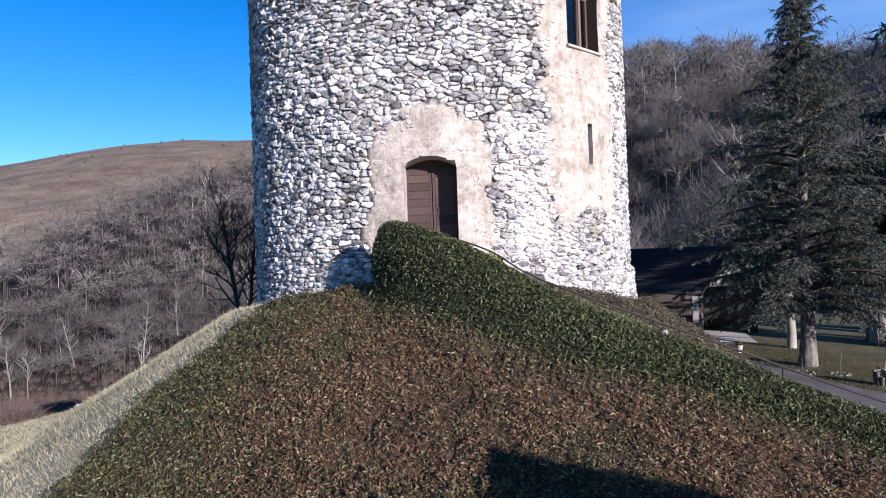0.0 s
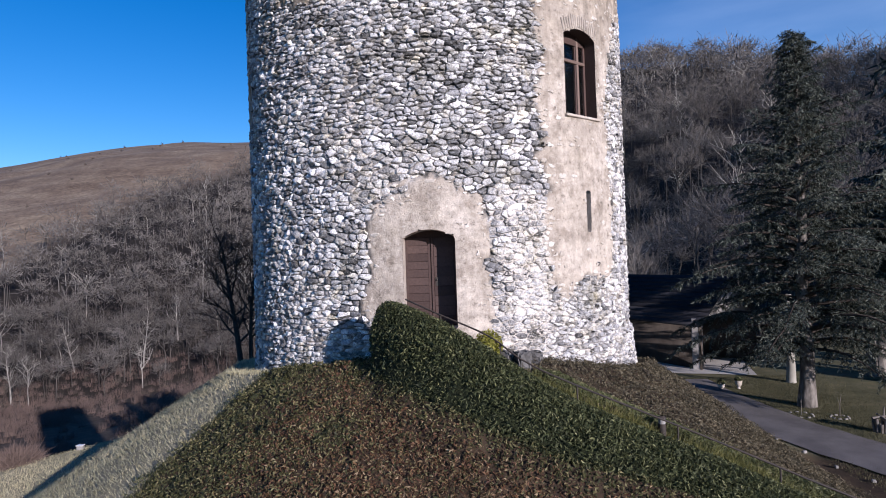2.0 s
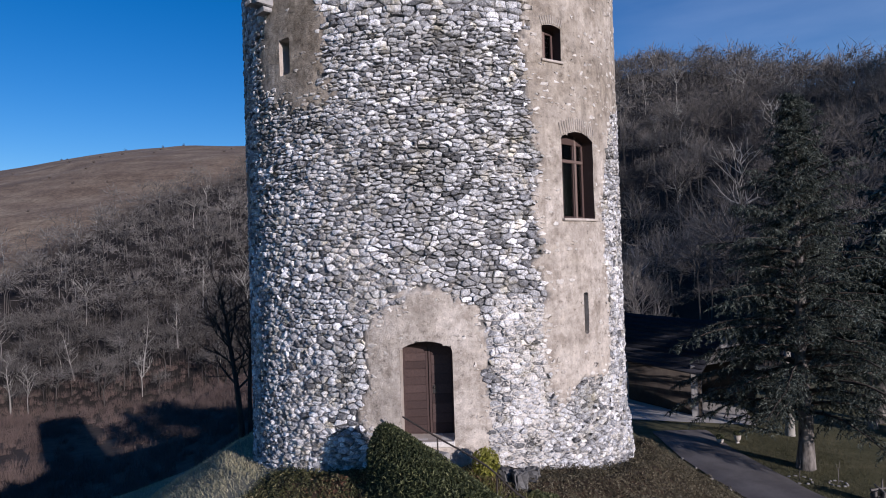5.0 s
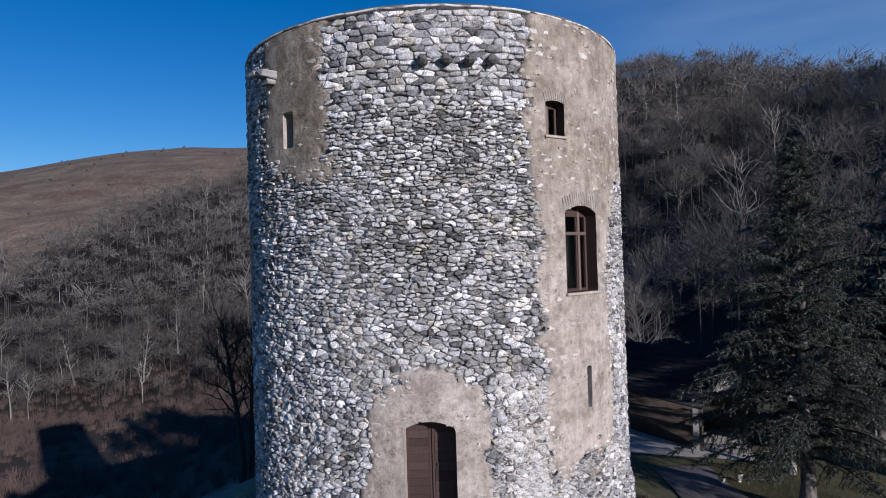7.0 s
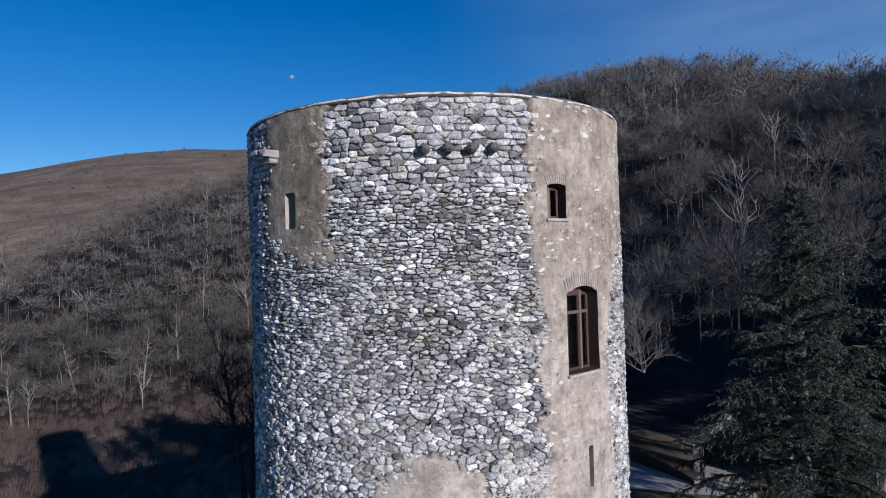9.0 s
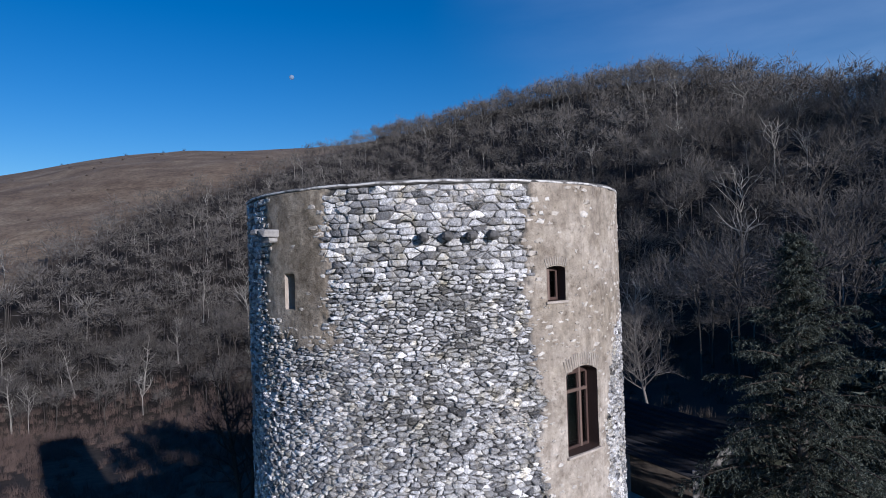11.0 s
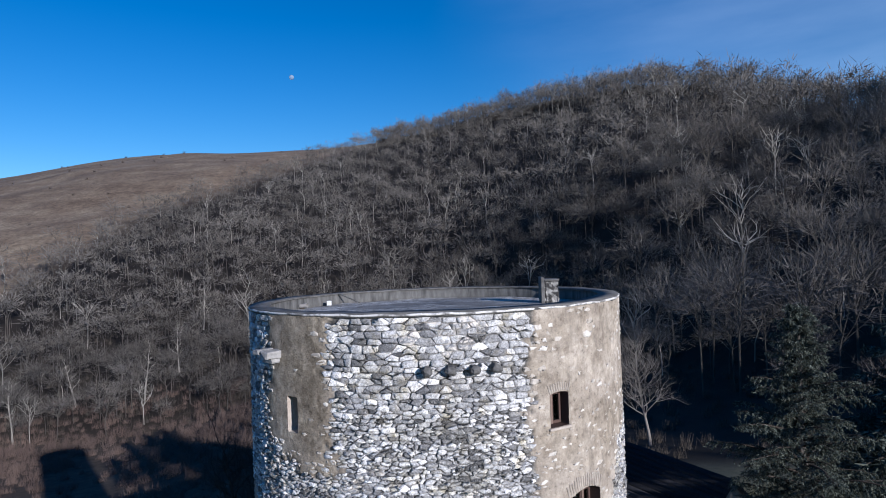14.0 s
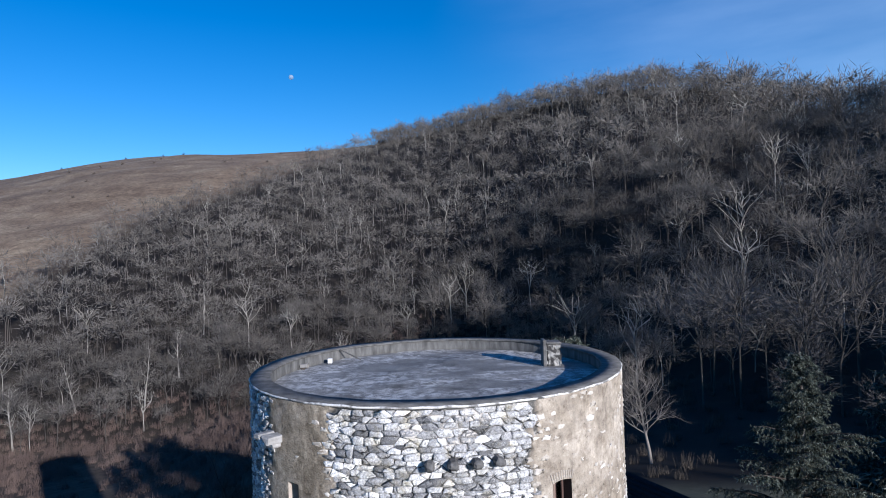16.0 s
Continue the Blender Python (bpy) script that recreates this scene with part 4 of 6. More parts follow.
def hedge(name, path, half, label, leaf_n, lift, seed, mat="hedge"):
    """A clipped hedge: a solid near-black green core and a coat of small leaves."""
    rg = np.random.RandomState(seed)
    line = along(path)
    d = np.gradient(line, axis=0)
    d[:, 2] = 0
    d /= np.linalg.norm(d, axis=1, keepdims=True)
    side = np.stack([d[:, 1], -d[:, 0], 0 * d[:, 0]], -1)
    prof = np.radians(np.linspace(0, 180, 15))
    rows, norms = [], []
    ground = ground_z(line[:, 0], line[:, 1]) - 0.15
    for a in prof:
        across, up = -math.cos(a), math.sin(a) ** 0.55
        puff = 1 + 0.22 * rough(line[:, 0] * 1.0 + a, line[:, 1] + line[:, 2], 0.5, 70 + seed)
        ends = np.clip(np.minimum(np.arange(len(line)), np.arange(len(line))[::-1]) / 4.0, 0.25, 1) ** 0.5
        h = np.maximum(line[:, 2] - ground, 0.15)
        p = line + side * (across * half * puff * ends * np.linspace(1, 0.62, len(line)))[:, None]
        p[:, 2] = ground + h * up * (0.93 + 0.07 * puff) * (0.55 + 0.45 * ends)
        rows.append(p)
        norms.append(side * across + np.array([0, 0, 1.0]) * max(0.15, math.sin(a)))
    P, N = np.stack(rows, 1), np.stack(norms, 1)
    a, b_ = P.shape[:2]
    i, j = np.meshgrid(np.arange(a - 1), np.arange(b_ - 1), indexing="ij")
    quads = np.stack([i * b_ + j, (i + 1) * b_ + j, (i + 1) * b_ + j + 1, i * b_ + j + 1], -1).reshape(-1, 4)
    caps = [np.arange(b_)[::-1][None], ((a - 1) * b_ + np.arange(b_))[None]]
    core = thing(name, (0, 0, 0), label, "hedge")
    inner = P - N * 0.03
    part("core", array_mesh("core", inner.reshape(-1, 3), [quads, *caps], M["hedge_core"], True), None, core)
    # leaves lie on the core's skin
    u, w = rg.rand(leaf_n) * (a - 1.001), rg.rand(leaf_n) * (b_ - 1.001)
    iu, iw = u.astype(int), w.astype(int)
    fu, fw = (u - iu)[:, None], (w - iw)[:, None]
    at = P[iu, iw] * (1 - fu) * (1 - fw) + P[iu + 1, iw] * fu * (1 - fw) + P[iu, iw + 1] * (1 - fu) * fw + P[iu + 1, iw + 1] * fu * fw
    nm = N[iu, iw]
    nm = nm / np.linalg.norm(nm, axis=1, keepdims=True)
    at = at + nm * (rg.rand(leaf_n, 1) ** 2 * lift)
    v, t = leaves(at, nm, 0.029, rg, 0.9, 1.2)
    v, t = v.reshape(-1, 4, 3)[:, :3].reshape(-1, 3), np.arange(3 * leaf_n).reshape(-1, 3)
    part("foliage", array_mesh("foliage", v, t, M[mat]), None, core)
    # end face
    n_end = leaf_n // 25
    k = rg.randint(0, b_, n_end)
    q = rg.rand(n_end, 1) ** 0.7
    base = P[0].mean(0)
    at = base + (P[0][k] - base) * q - d[0] * (0.02 + 0.05 * rg.rand(n_end, 1))
    v, t = leaves(at, np.tile(-d[0], (n_end, 1)), 0.024, rg, 0.8, 1.5)
    part("end_foliage", array_mesh("end_foliage", v, t, M[mat]), None, core)
    return core


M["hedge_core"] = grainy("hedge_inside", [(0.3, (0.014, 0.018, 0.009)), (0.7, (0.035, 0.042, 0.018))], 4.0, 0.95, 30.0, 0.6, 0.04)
hedge("hedge", HEDGE, 0.33, "clipped dark green hedge beside the stone steps", 95000, 0.07, 1)
hedge("low_hedge", INNER, 0.26, "low fresh green hedge on the tower side of the steps", 26000, 0.05, 2, "hedge_fresh" if "hedge_fresh" in M else "hedge")

# leaf cover on the mound, too many to count
rg = np.random.RandomState(3)


def scatter(n, x0, x1, y0, y1, keep):
    x, y = rg.uniform(x0, x1, n), rg.uniform(y0, y1, n)
    k = rg.rand(n) < keep(x, y)
    x, y = x[k], y[k]
    e = 0.05
    z = ground_z(x, y)
    nx, ny = (ground_z(x + e, y) - z) / e, (ground_z(x, y + e) - z) / e
    nm = np.stack([-nx, -ny, np.ones_like(x)], -1)
    nm /= np.linalg.norm(nm, axis=1, keepdims=True)
    return np.stack([x, y, z], -1), nm


line = along(HEDGE, 0.3)[:, :2]
stair = along([(x, y, 0) for x, y in STAIR], 0.3)[:, :2]


def gap_to(path, x, y):
    return np.sqrt(((x[:, None] - path[None, :, 0]) ** 2 + (y[:, None] - path[None, :, 1]) ** 2).min(1))


def green_amount(x, y):
    a = np.degrees(np.arctan2(x, -y))
    return np.clip(0.24 + 0.8 * fade(-8, -34, a + 9 * rough(x, y, 1.1, 81)) + 0.5 * fade(0.08, 0.35, rough(x, y, 1.4, 82)) + 0.8 * fade(0.85, 0.35, gap_to(line, x, y)), 0, 1)


pts, nms = scatter(480000, -8, 11, -12.6, 2, lambda x, y: cover_amount(x, y) * (np.hypot(x, y) > 5.58) * (gap_to(stair, x, y) > 0.52) * fade(11.5, 8.5, np.hypot(x * 0.9, y + 3)))
pts = pts + nms * (0.15 * rg.rand(len(pts), 1) ** 0.7 * (0.55 + rough(pts[:, 0], pts[:, 1], 0.35, 83) + 0.9 * rough(pts[:, 0], pts[:, 1], 0.14, 84))[:, None].clip(0.05, 1.2))
stair_y = np.interp(pts[:, 0], [x for x, _ in STAIR], [y for _, y in STAIR])
is_dry = (pts[:, 1] > stair_y + 0.25 + 0.5 * rough(pts[:, 0], pts[:, 1], 0.8, 85)) & (pts[:, 0] > 1.2)
is_green = rg.rand(len(pts)) < green_amount(pts[:, 0], pts[:, 1])
for name, sel, mat, label in (("ground_cover_dry", is_dry, "cover_dry", "dull grey-brown winter plants on the mound beside the path"), ("ground_cover", ~is_green & ~is_dry, "cover", "russet winter ground-cover leaves blanketing the mound"), ("ground_cover_green", is_green & ~is_dry, "cover_green", "green ground-cover leaves among russet ones on the mound")):
    v, t = leaves(pts[sel], nms[sel], 0.030 if name == "ground_cover_dry" else 0.034, rg, 0.8, 1.0)
    v, t = v.reshape(-1, 4, 3)[:, :3].reshape(-1, 3), np.arange(3 * int(sel.sum())).reshape(-1, 3)
    tagged(new(name, array_mesh(name, v, t, M[mat])), label, "ground cover", kind="stuff")


def blades(points, normals, tall, rg_, spread=0.45):
    n = len(points)
    d = normals + rg_.normal(0, spread, (n, 3))
    d[:, 2] = np.abs(d[:, 2])
    u = rg_.normal(0, 1, (n, 3))
    u[:, 2] = 0
    u /= np.linalg.norm(u, axis=1, keepdims=True)
    h = tall * rg_.uniform(0.5, 1.5, (n, 1))
    v = np.stack([points - u * 0.006, points + u * 0.006, points + d * h], 1).reshape(-1, 3)
    return v, np.arange(3 * n).reshape(-1, 3)


pts, nms = scatter(400000, -20, -2, -18, 9, lambda x, y: (1 - cover_amount(x, y)) * (np.hypot(x, y) > 5.55) * fade(19, 13, np.hypot(x + 3, y + 3)) * fade(17.5, 14.5, np.hypot(x, y)))
v, t = blades(pts, nms, 0.05, rg, 0.6)
tagged(new("mound_grass", array_mesh("mound_grass", v, t, M["grass_pale"])), "short pale winter grass on the mound's flank", "grass", kind="stuff")
pts, nms = scatter(160000, 9, 22, -6, 12, lambda x, y: fade(11.3, 12.0, x + 0 * y) * fade(20, 14, x + 0 * y))
v, t = blades(pts, nms, 0.05, rg)
pts, nms = scatter(260000, 0.2, 10.5, -11.5, -5.8, lambda x, y: fade(0.95, 0.55, gap_to(stair, x, y)) * fade(0.4, 1.4, x) * fade(-0.4, 0.0, rough(x, y, 0.5, 86)))
pts[:, 2] += 0.05
bv, bt = blades(pts, nms, 0.11, rg, 0.55)
tagged(new("bank_grass", array_mesh("bank_grass", bv, bt, M["bank_grass"])), "fresh yellow-green grass over the old steps", "grass", kind="stuff")
tagged(new("lawn_grass", array_mesh("lawn_grass", v, t, M["lawn"] if "lawn" in M else M["cover_green"])), "short mown green lawn", "grass", kind="stuff")

# stone steps down the mound
sp = along([(x, y, 0) for x, y in STAIR], 0.36)[:, :2]
sd = np.gradient(sp, axis=0)
top_z = 3.90
steps = thing("stone_steps", (0, 0, 0), "worn grey stone steps curving down the mound from the door", "steps")
for k in range(len(sp)):
    z = max(float(ground_z(*sp[k])) + 0.03, 3.9 - 0.17 * k if k < 9 else -9)
    ang_ = math.atan2(sd[k][1], sd[k][0])
    depth = 0.42 if k else 1.25
    b_ = box(depth, 1.0 + random.uniform(-0.04, 0.04), 0.7, (0, 0, -0.35), 0.025)
    part("step", moved(b_, Matrix.Translation((sp[k][0], sp[k][1], z)) @ Matrix.Rotation(ang_ + random.uniform(-0.03, 0.03), 4, "Z")), M["step_stone"], steps)

# iron handrail on slim posts
rail = thing("handrail", (0, 0, 0), "thin dark iron handrail beside the steps", "handrail")
rp = along([(-0.72, -6.1, 4.70), (0.0, -6.62, 4.40), (0.93, -7.25, 4.02), (1.77, -7.85, 3.48), (4.4, -8.72, 2.42), (6.5, -9.5, 1.58), (9.0, -10.4, 0.75), (11.2, -11.6, 0.1)], 0.25)
rd_ = np.gradient(rp[:, :2], axis=0)
rd_ /= np.linalg.norm(rd_, axis=1, keepdims=True)
ra_ = np.arange(8) * math.pi / 4
v = (rp[:, None] + 0.019 * (np.cos(ra_)[None, :, None] * np.stack([-rd_[:, 1], rd_[:, 0], 0 * rd_[:, 0]], -1)[:, None] + np.sin(ra_)[None, :, None] * np.array([0, 0, 1.0]))).reshape(-1, 3)
i = np.arange(8)
f = np.concatenate([np.stack([k * 8 + i, k * 8 + (i + 1) % 8, k * 8 + 8 + (i + 1) % 8, k * 8 + 8 + i], -1) for k in range(len(rp) - 1)])
part("rail", array_mesh("rail", v, f, M["iron"], True), None, rail)
for k in np.linspace(3, len(rp) - 3, 9).astype(int):
    x, y, z = rp[k]
    v, f = tubes([(x, y, float(ground_z(x, y)) - 0.1, 0.016, x, y, z, 0.016)], 8)
    part("post", array_mesh("post", v, f, M["iron"], True), None, rail)

# rough stones heaped against the tower foot by the steps
for x, y, sx, sy, sz in ((1.66, -6.28, 0.28, 0.30, 0.40), (1.95, -6.0, 0.3, 0.26, 0.26), (1.35, -6.05, 0.36, 0.26, 0.26)):
    b_ = box(sx, sy, sz, (0, 0, sz * 0.3), 0.05)
    bmesh.ops.subdivide_edges(b_, edges=b_.edges[:], cuts=2, use_grid_fill=True)
    for v_ in b_.verts:
        v_.co += 0.035 * Vector((random.uniform(-1, 1), random.uniform(-1, 1), random.uniform(-1, 1)))
    st = part("boulder", moved(b_, Matrix.Rotation(random.uniform(0, 3), 4, "Z")), M["corbel"], None)
    st.matrix_basis = Matrix.Translation((x, y, float(ground_z(x, y))))
    tagged(st, "rough grey stone block at the foot of the tower", "stone", "stones by the steps")

# small yellow-green shrub by the steps
n = 1500
q = rg.normal(0, 1, (n, 3))
q /= np.linalg.norm(q, axis=1, keepdims=True)
shrub = thing("shrub", (0.98, -6.12, float(ground_z(0.98, -6.12))), "small yellow-green shrub against the tower foot", "shrub")
v, t = leaves(q * (0.30 * rg.rand(n, 1) ** 0.4) * (1, 0.8, 1.1) + (0, 0, 0.32), q, 0.026, rg, 0.6)
part("foliage", array_mesh("foliage", v, t, M["shrub_leaf"]), None, shrub)
v, f = tubes([(0, 0, -0.05, 0.02, 0.02 * k, 0.05 * math.sin(k), 0.3, 0.008) for k in range(-2, 3)], 5)
part("stem", array_mesh("stem", v, f, M["bark_dark"]), None, shrub)

# bollard light in the cover
bl = thing("bollard_light", (3.95, -7.75, float(ground_z(3.95, -7.75))), "small grey metal bollard light with a frosted lens", "bollard light")
v, f = tubes([(0, 0, -0.05, 0.07, 0, 0, 0.26, 0.07)], 12)
part("post", array_mesh("post", v, f, M["iron"], True), None, bl)
v, f = tubes([(0, 0, 0.26, 0.062, 0, 0, 0.36, 0.062)], 12)
part("lens", array_mesh("lens", v, f, M["pier"], True), None, bl, "grey frosted lens")
v, f = tubes([(0, 0, 0.36, 0.085, 0, 0, 0.40, 0.04)], 12)
part("cap", array_mesh("cap", v, f, M["iron"], True), None, bl)


# ---- lower ground by the tower ----
def draped(name, centre, half, mat, label, category, rise=0.03, wob=0.12):
    line = along([(x, y, 0) for x, y in centre], 0.35)[:, :2]
    d = np.gradient(line, axis=0)
    d /= np.linalg.norm(d, axis=1, keepdims=True)
    side = np.stack([d[:, 1], -d[:, 0]], -1)
    cols = np.linspace(-1, 1, 9)
    rows = []
    for c_ in cols:
        p = line + side * (c_ * (half + wob * rough(line[:, 0] + 5 * c_, line[:, 1], 0.8, 91)))[:, None]
        rows.append(np.stack([p[:, 0], p[:, 1], ground_z(p[:, 0], p[:, 1]) + rise * (1 - 0.45 * c_ ** 4)], -1))
    P = np.stack(rows, 1)
    a, b_ = P.shape[:2]
    i, j = np.meshgrid(np.arange(a - 1), np.arange(b_ - 1), indexing="ij")
    f = np.stack([i * b_ + j, i * b_ + j + 1, (i + 1) * b_ + j + 1, (i + 1) * b_ + j], -1).reshape(-1, 4)
    return tagged(new(name, array_mesh(name, P.reshape(-1, 3), f, mat, True)), label, category, kind="structure")


draped("path", [(11.7, 11.5), (11.6, 9), (11.7, 6.7), (12.2, 3.2), (13.2, 0), (14.8, -4), (17.2, -9), (20.5, -15)], 1.35, M["stone_path"], "grey gravel path curving past the mound", "path", 0.09)
draped("gravel_yard", [(9.5, 16.6), (12.6, 15.6), (16.5, 14.4)], 2.5, M["yard"], "gravel yard before the barn, coloured pale for its sunlit patch", "yard", 0.07)
for k in range(9):
    u = k / 8
    x, y = 10.25 + 0.3 * math.sin(u * 2), 7.5 - 9.5 * u
    x += 1.2 * u * u
    b_ = box(random.uniform(0.07, 0.16), random.uniform(0.06, 0.12), 0.09, (0, 0, 0.02), 0.02)
    st = part("edging_stone", b_, M["step_stone"], None)
    st.matrix_basis = Matrix.Translation((x, y, float(ground_z(x, y)) + 0.02)) @ Matrix.Rotation(random.uniform(0, 3), 4, "Z")
    tagged(st, "small pale edging stone beside the path", "stone", "path edging stones")

# open barn behind the tower, seen along its shaded side
G, ax = np.array([15.6, 14.6]), np.array([-0.453, 0.891])
lf = np.array([-0.891, -0.453])
barn = thing("barn", (0, 0, 0), "low open barn with a slate roof toned near-black for its shade", "barn")
LEN, HALF, RZ, EZ = 19.0, 2.2, 3.92, 1.75
gz0 = -1.1


def slab(a, b_, c, d, thick):
    """A plate between four corners."""
    v = np.array([a, b_, c, d], dtype=float)
    nrm = np.cross(v[1] - v[0], v[3] - v[0])
    nrm /= np.linalg.norm(nrm)
    v = np.concatenate([v, v - nrm * thick])
    return v, np.array([[0, 1, 2, 3], [7, 6, 5, 4], [0, 4, 5, 1], [1, 5, 6, 2], [2, 6, 7, 3], [3, 7, 4, 0]])


def spot_at(u, w, z):
    p = G + ax * u + lf * w
    return (p[0], p[1], z)


for sgn, nm in ((1, "roof"), (-1, "roof")):
    over = 0.35
    ez = EZ - over * (RZ - EZ) / HALF
    c4 = [spot_at(-0.3, 0, RZ), spot_at(LEN, 0, RZ), spot_at(LEN, sgn * (HALF + over), ez), spot_at(-0.3, sgn * (HALF + over), ez)]
    if sgn < 0:
        c4 = c4[::-1]
    v, f = slab(*c4, 0.10)
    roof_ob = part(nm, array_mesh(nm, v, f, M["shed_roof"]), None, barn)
    # slate courses
    for k in range(11):
        u0, u1 = k / 11, (k + 1) / 11
        w0, w1 = u0 * (HALF + over), u1 * (HALF + over) + 0.03
        z0, z1 = RZ + (ez - RZ) * u0, RZ + (ez - RZ) * (u1 + 0.01)
        q = [spot_at(-0.34, sgn * w0, z0 + 0.02), spot_at(LEN, sgn * w0, z0 + 0.02), spot_at(LEN, sgn * w1, z1 + 0.030), spot_at(-0.34, sgn * w1, z1 + 0.045)]
        if sgn < 0:
            q = q[::-1]
        v, f = slab(*q, 0.02)
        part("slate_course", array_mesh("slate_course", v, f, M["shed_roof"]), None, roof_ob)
for sgn in (1, -1):
    v, f = slab(spot_at(0, sgn * HALF, EZ), spot_at(LEN, sgn * HALF, EZ), spot_at(LEN, sgn * HALF, -1.0 if sgn > 0 else gz0), spot_at(0, sgn * HALF, -1.0 if sgn > 0 else gz0), 0.12)
    part("side_wall", array_mesh("side_wall", v, f, M["shed_wall"]), None, barn, "dark boarded side wall")
v = np.array([spot_at(0.02, HALF, EZ), spot_at(0.02, -HALF, EZ), spot_at(0.02, 0, RZ - 0.05), spot_at(0.16, HALF, EZ), spot_at(0.16, -HALF, EZ), spot_at(0.16, 0, RZ - 0.05)])
part("gable", array_mesh("gable", v, [np.array([[0, 1, 2], [5, 4, 3]]), np.array([[0, 3, 4, 1], [1, 4, 5, 2], [2, 5, 3, 0]])], M["pier"]), None, barn, "pale rendered gable")
v, f = slab(spot_at(LEN, HALF, EZ), spot_at(LEN, -HALF, EZ), spot_at(LEN, -HALF, -3), spot_at(LEN, HALF, -3), 0.12)
part("end_wall", array_mesh("end_wall", v, f, M["shed_wall"]), None, barn)
for u in (0.35, 5.5, 11.0, 16.5):
    x, y, _ = spot_at(u, HALF - 0.15, 0)
    g = float(ground_z(x, y))
    part("pier", moved(box(0.52, 0.52, EZ - g + 0.1, (0, 0, (EZ + g) / 2 - 0.05), 0.03), Matrix.Translation((x, y, 0)) @ Matrix.Rotation(-0.47, 4, "Z")), M["pier"], barn, "grey rendered square pier")

# garden bits
tb = thing("stump_planter", (15.1, 2.4, float(ground_z(15.1, 2.4))), "weathered rough wooden stump planter on the lawn", "planter")
for k in range(9):
    a = k * 0.7
    v, f = tubes([(0.16 * math.cos(a), 0.16 * math.sin(a), -0.05, 0.07, 0.22 * math.cos(a), 0.22 * math.sin(a), 0.42 + 0.12 * math.sin(3 * k), 0.06)], 7)
    part("log", array_mesh("log", v, f, M["bark_fir"]), None, tb)
v, f = tubes([(-0.3, 0, 0.50, 0.05, 0.32, 0.05, 0.55, 0.04), (0, -0.25, 0.48, 0.05, 0.05, 0.28, 0.58, 0.03), (0.1, 0, 0.4, 0.04, 0.2, 0.1, 0.85, 0.02)], 6)
part("branch_rim", array_mesh("branch_rim", v, f, M["bark_fir"]), None, tb)
for (x, y, r0) in ((13.7, 4.75, 0.42), (14.9, 4.3, 0.3)):
    bed = thing("tree_bed", (x, y, float(ground_z(x, y))), "young staked sapling in a stone-edged bed", "sapling")
    v, f = tubes([(0, 0, -0.05, 0.018, 0.02, 0, 0.5, 0.012), (0.02, 0, 0.5, 0.012, 0.10, 0.03, 0.85, 0.004), (0.02, 0, 0.45, 0.010, -0.08, 0, 0.8, 0.004)], 6)
    part("stem", array_mesh("stem", v, f, M["bark_fir"]), None, bed)
    for k in range(9):
        a = k * 2 * math.pi / 9
        part("edge_stone", moved(box(0.13, 0.08, 0.07, (0, 0, 0.01), 0.02), Matrix.Translation((r0 * math.cos(a), r0 * math.sin(a), 0)) @ Matrix.Rotation(a + 1.57, 4, "Z")), M["step_stone"], bed)
for x, y, h in ((13.6, 9.5, 0.38), (12.7, 9.3, 0.30)):
    pot = thing("garden_urn", (x, y, float(ground_z(x, y))), "small pale garden urn beside the path", "urn")
    v, f = tubes([(0, 0, -0.03, 0.11, 0, 0, 0.06, 0.07), (0, 0, 0.06, 0.06, 0, 0, h * 0.5, 0.14), (0, 0, h * 0.5, 0.14, 0, 0, h, 0.17)], 12)
    part("bowl", array_mesh("bowl", v, f, M["pale_stone"], True), None, pot)
    q = rg.normal(0, 1, (300, 3))
    q /= np.linalg.norm(q, axis=1, keepdims=True)
    v, t = leaves(q * (0.16, 0.16, 0.14) + (0, 0, h + 0.05), q, 0.025, rg, 0.6)
    part("plant", array_mesh("plant", v, t, M["hedge"]), None, pot)
gx_, gy_ = -14.5, 5.3
wb = thing("meter_box", (gx_, gy_, float(ground_z(gx_, gy_))), "small white box on the field", "utility box")
part("case", box(0.24, 0.18, 0.19, (0, 0, 0.08), 0.02), M["pier"], wb)
part("lid", box(0.27, 0.21, 0.03, (0, 0, 0.185), 0.01), M["white"], wb)


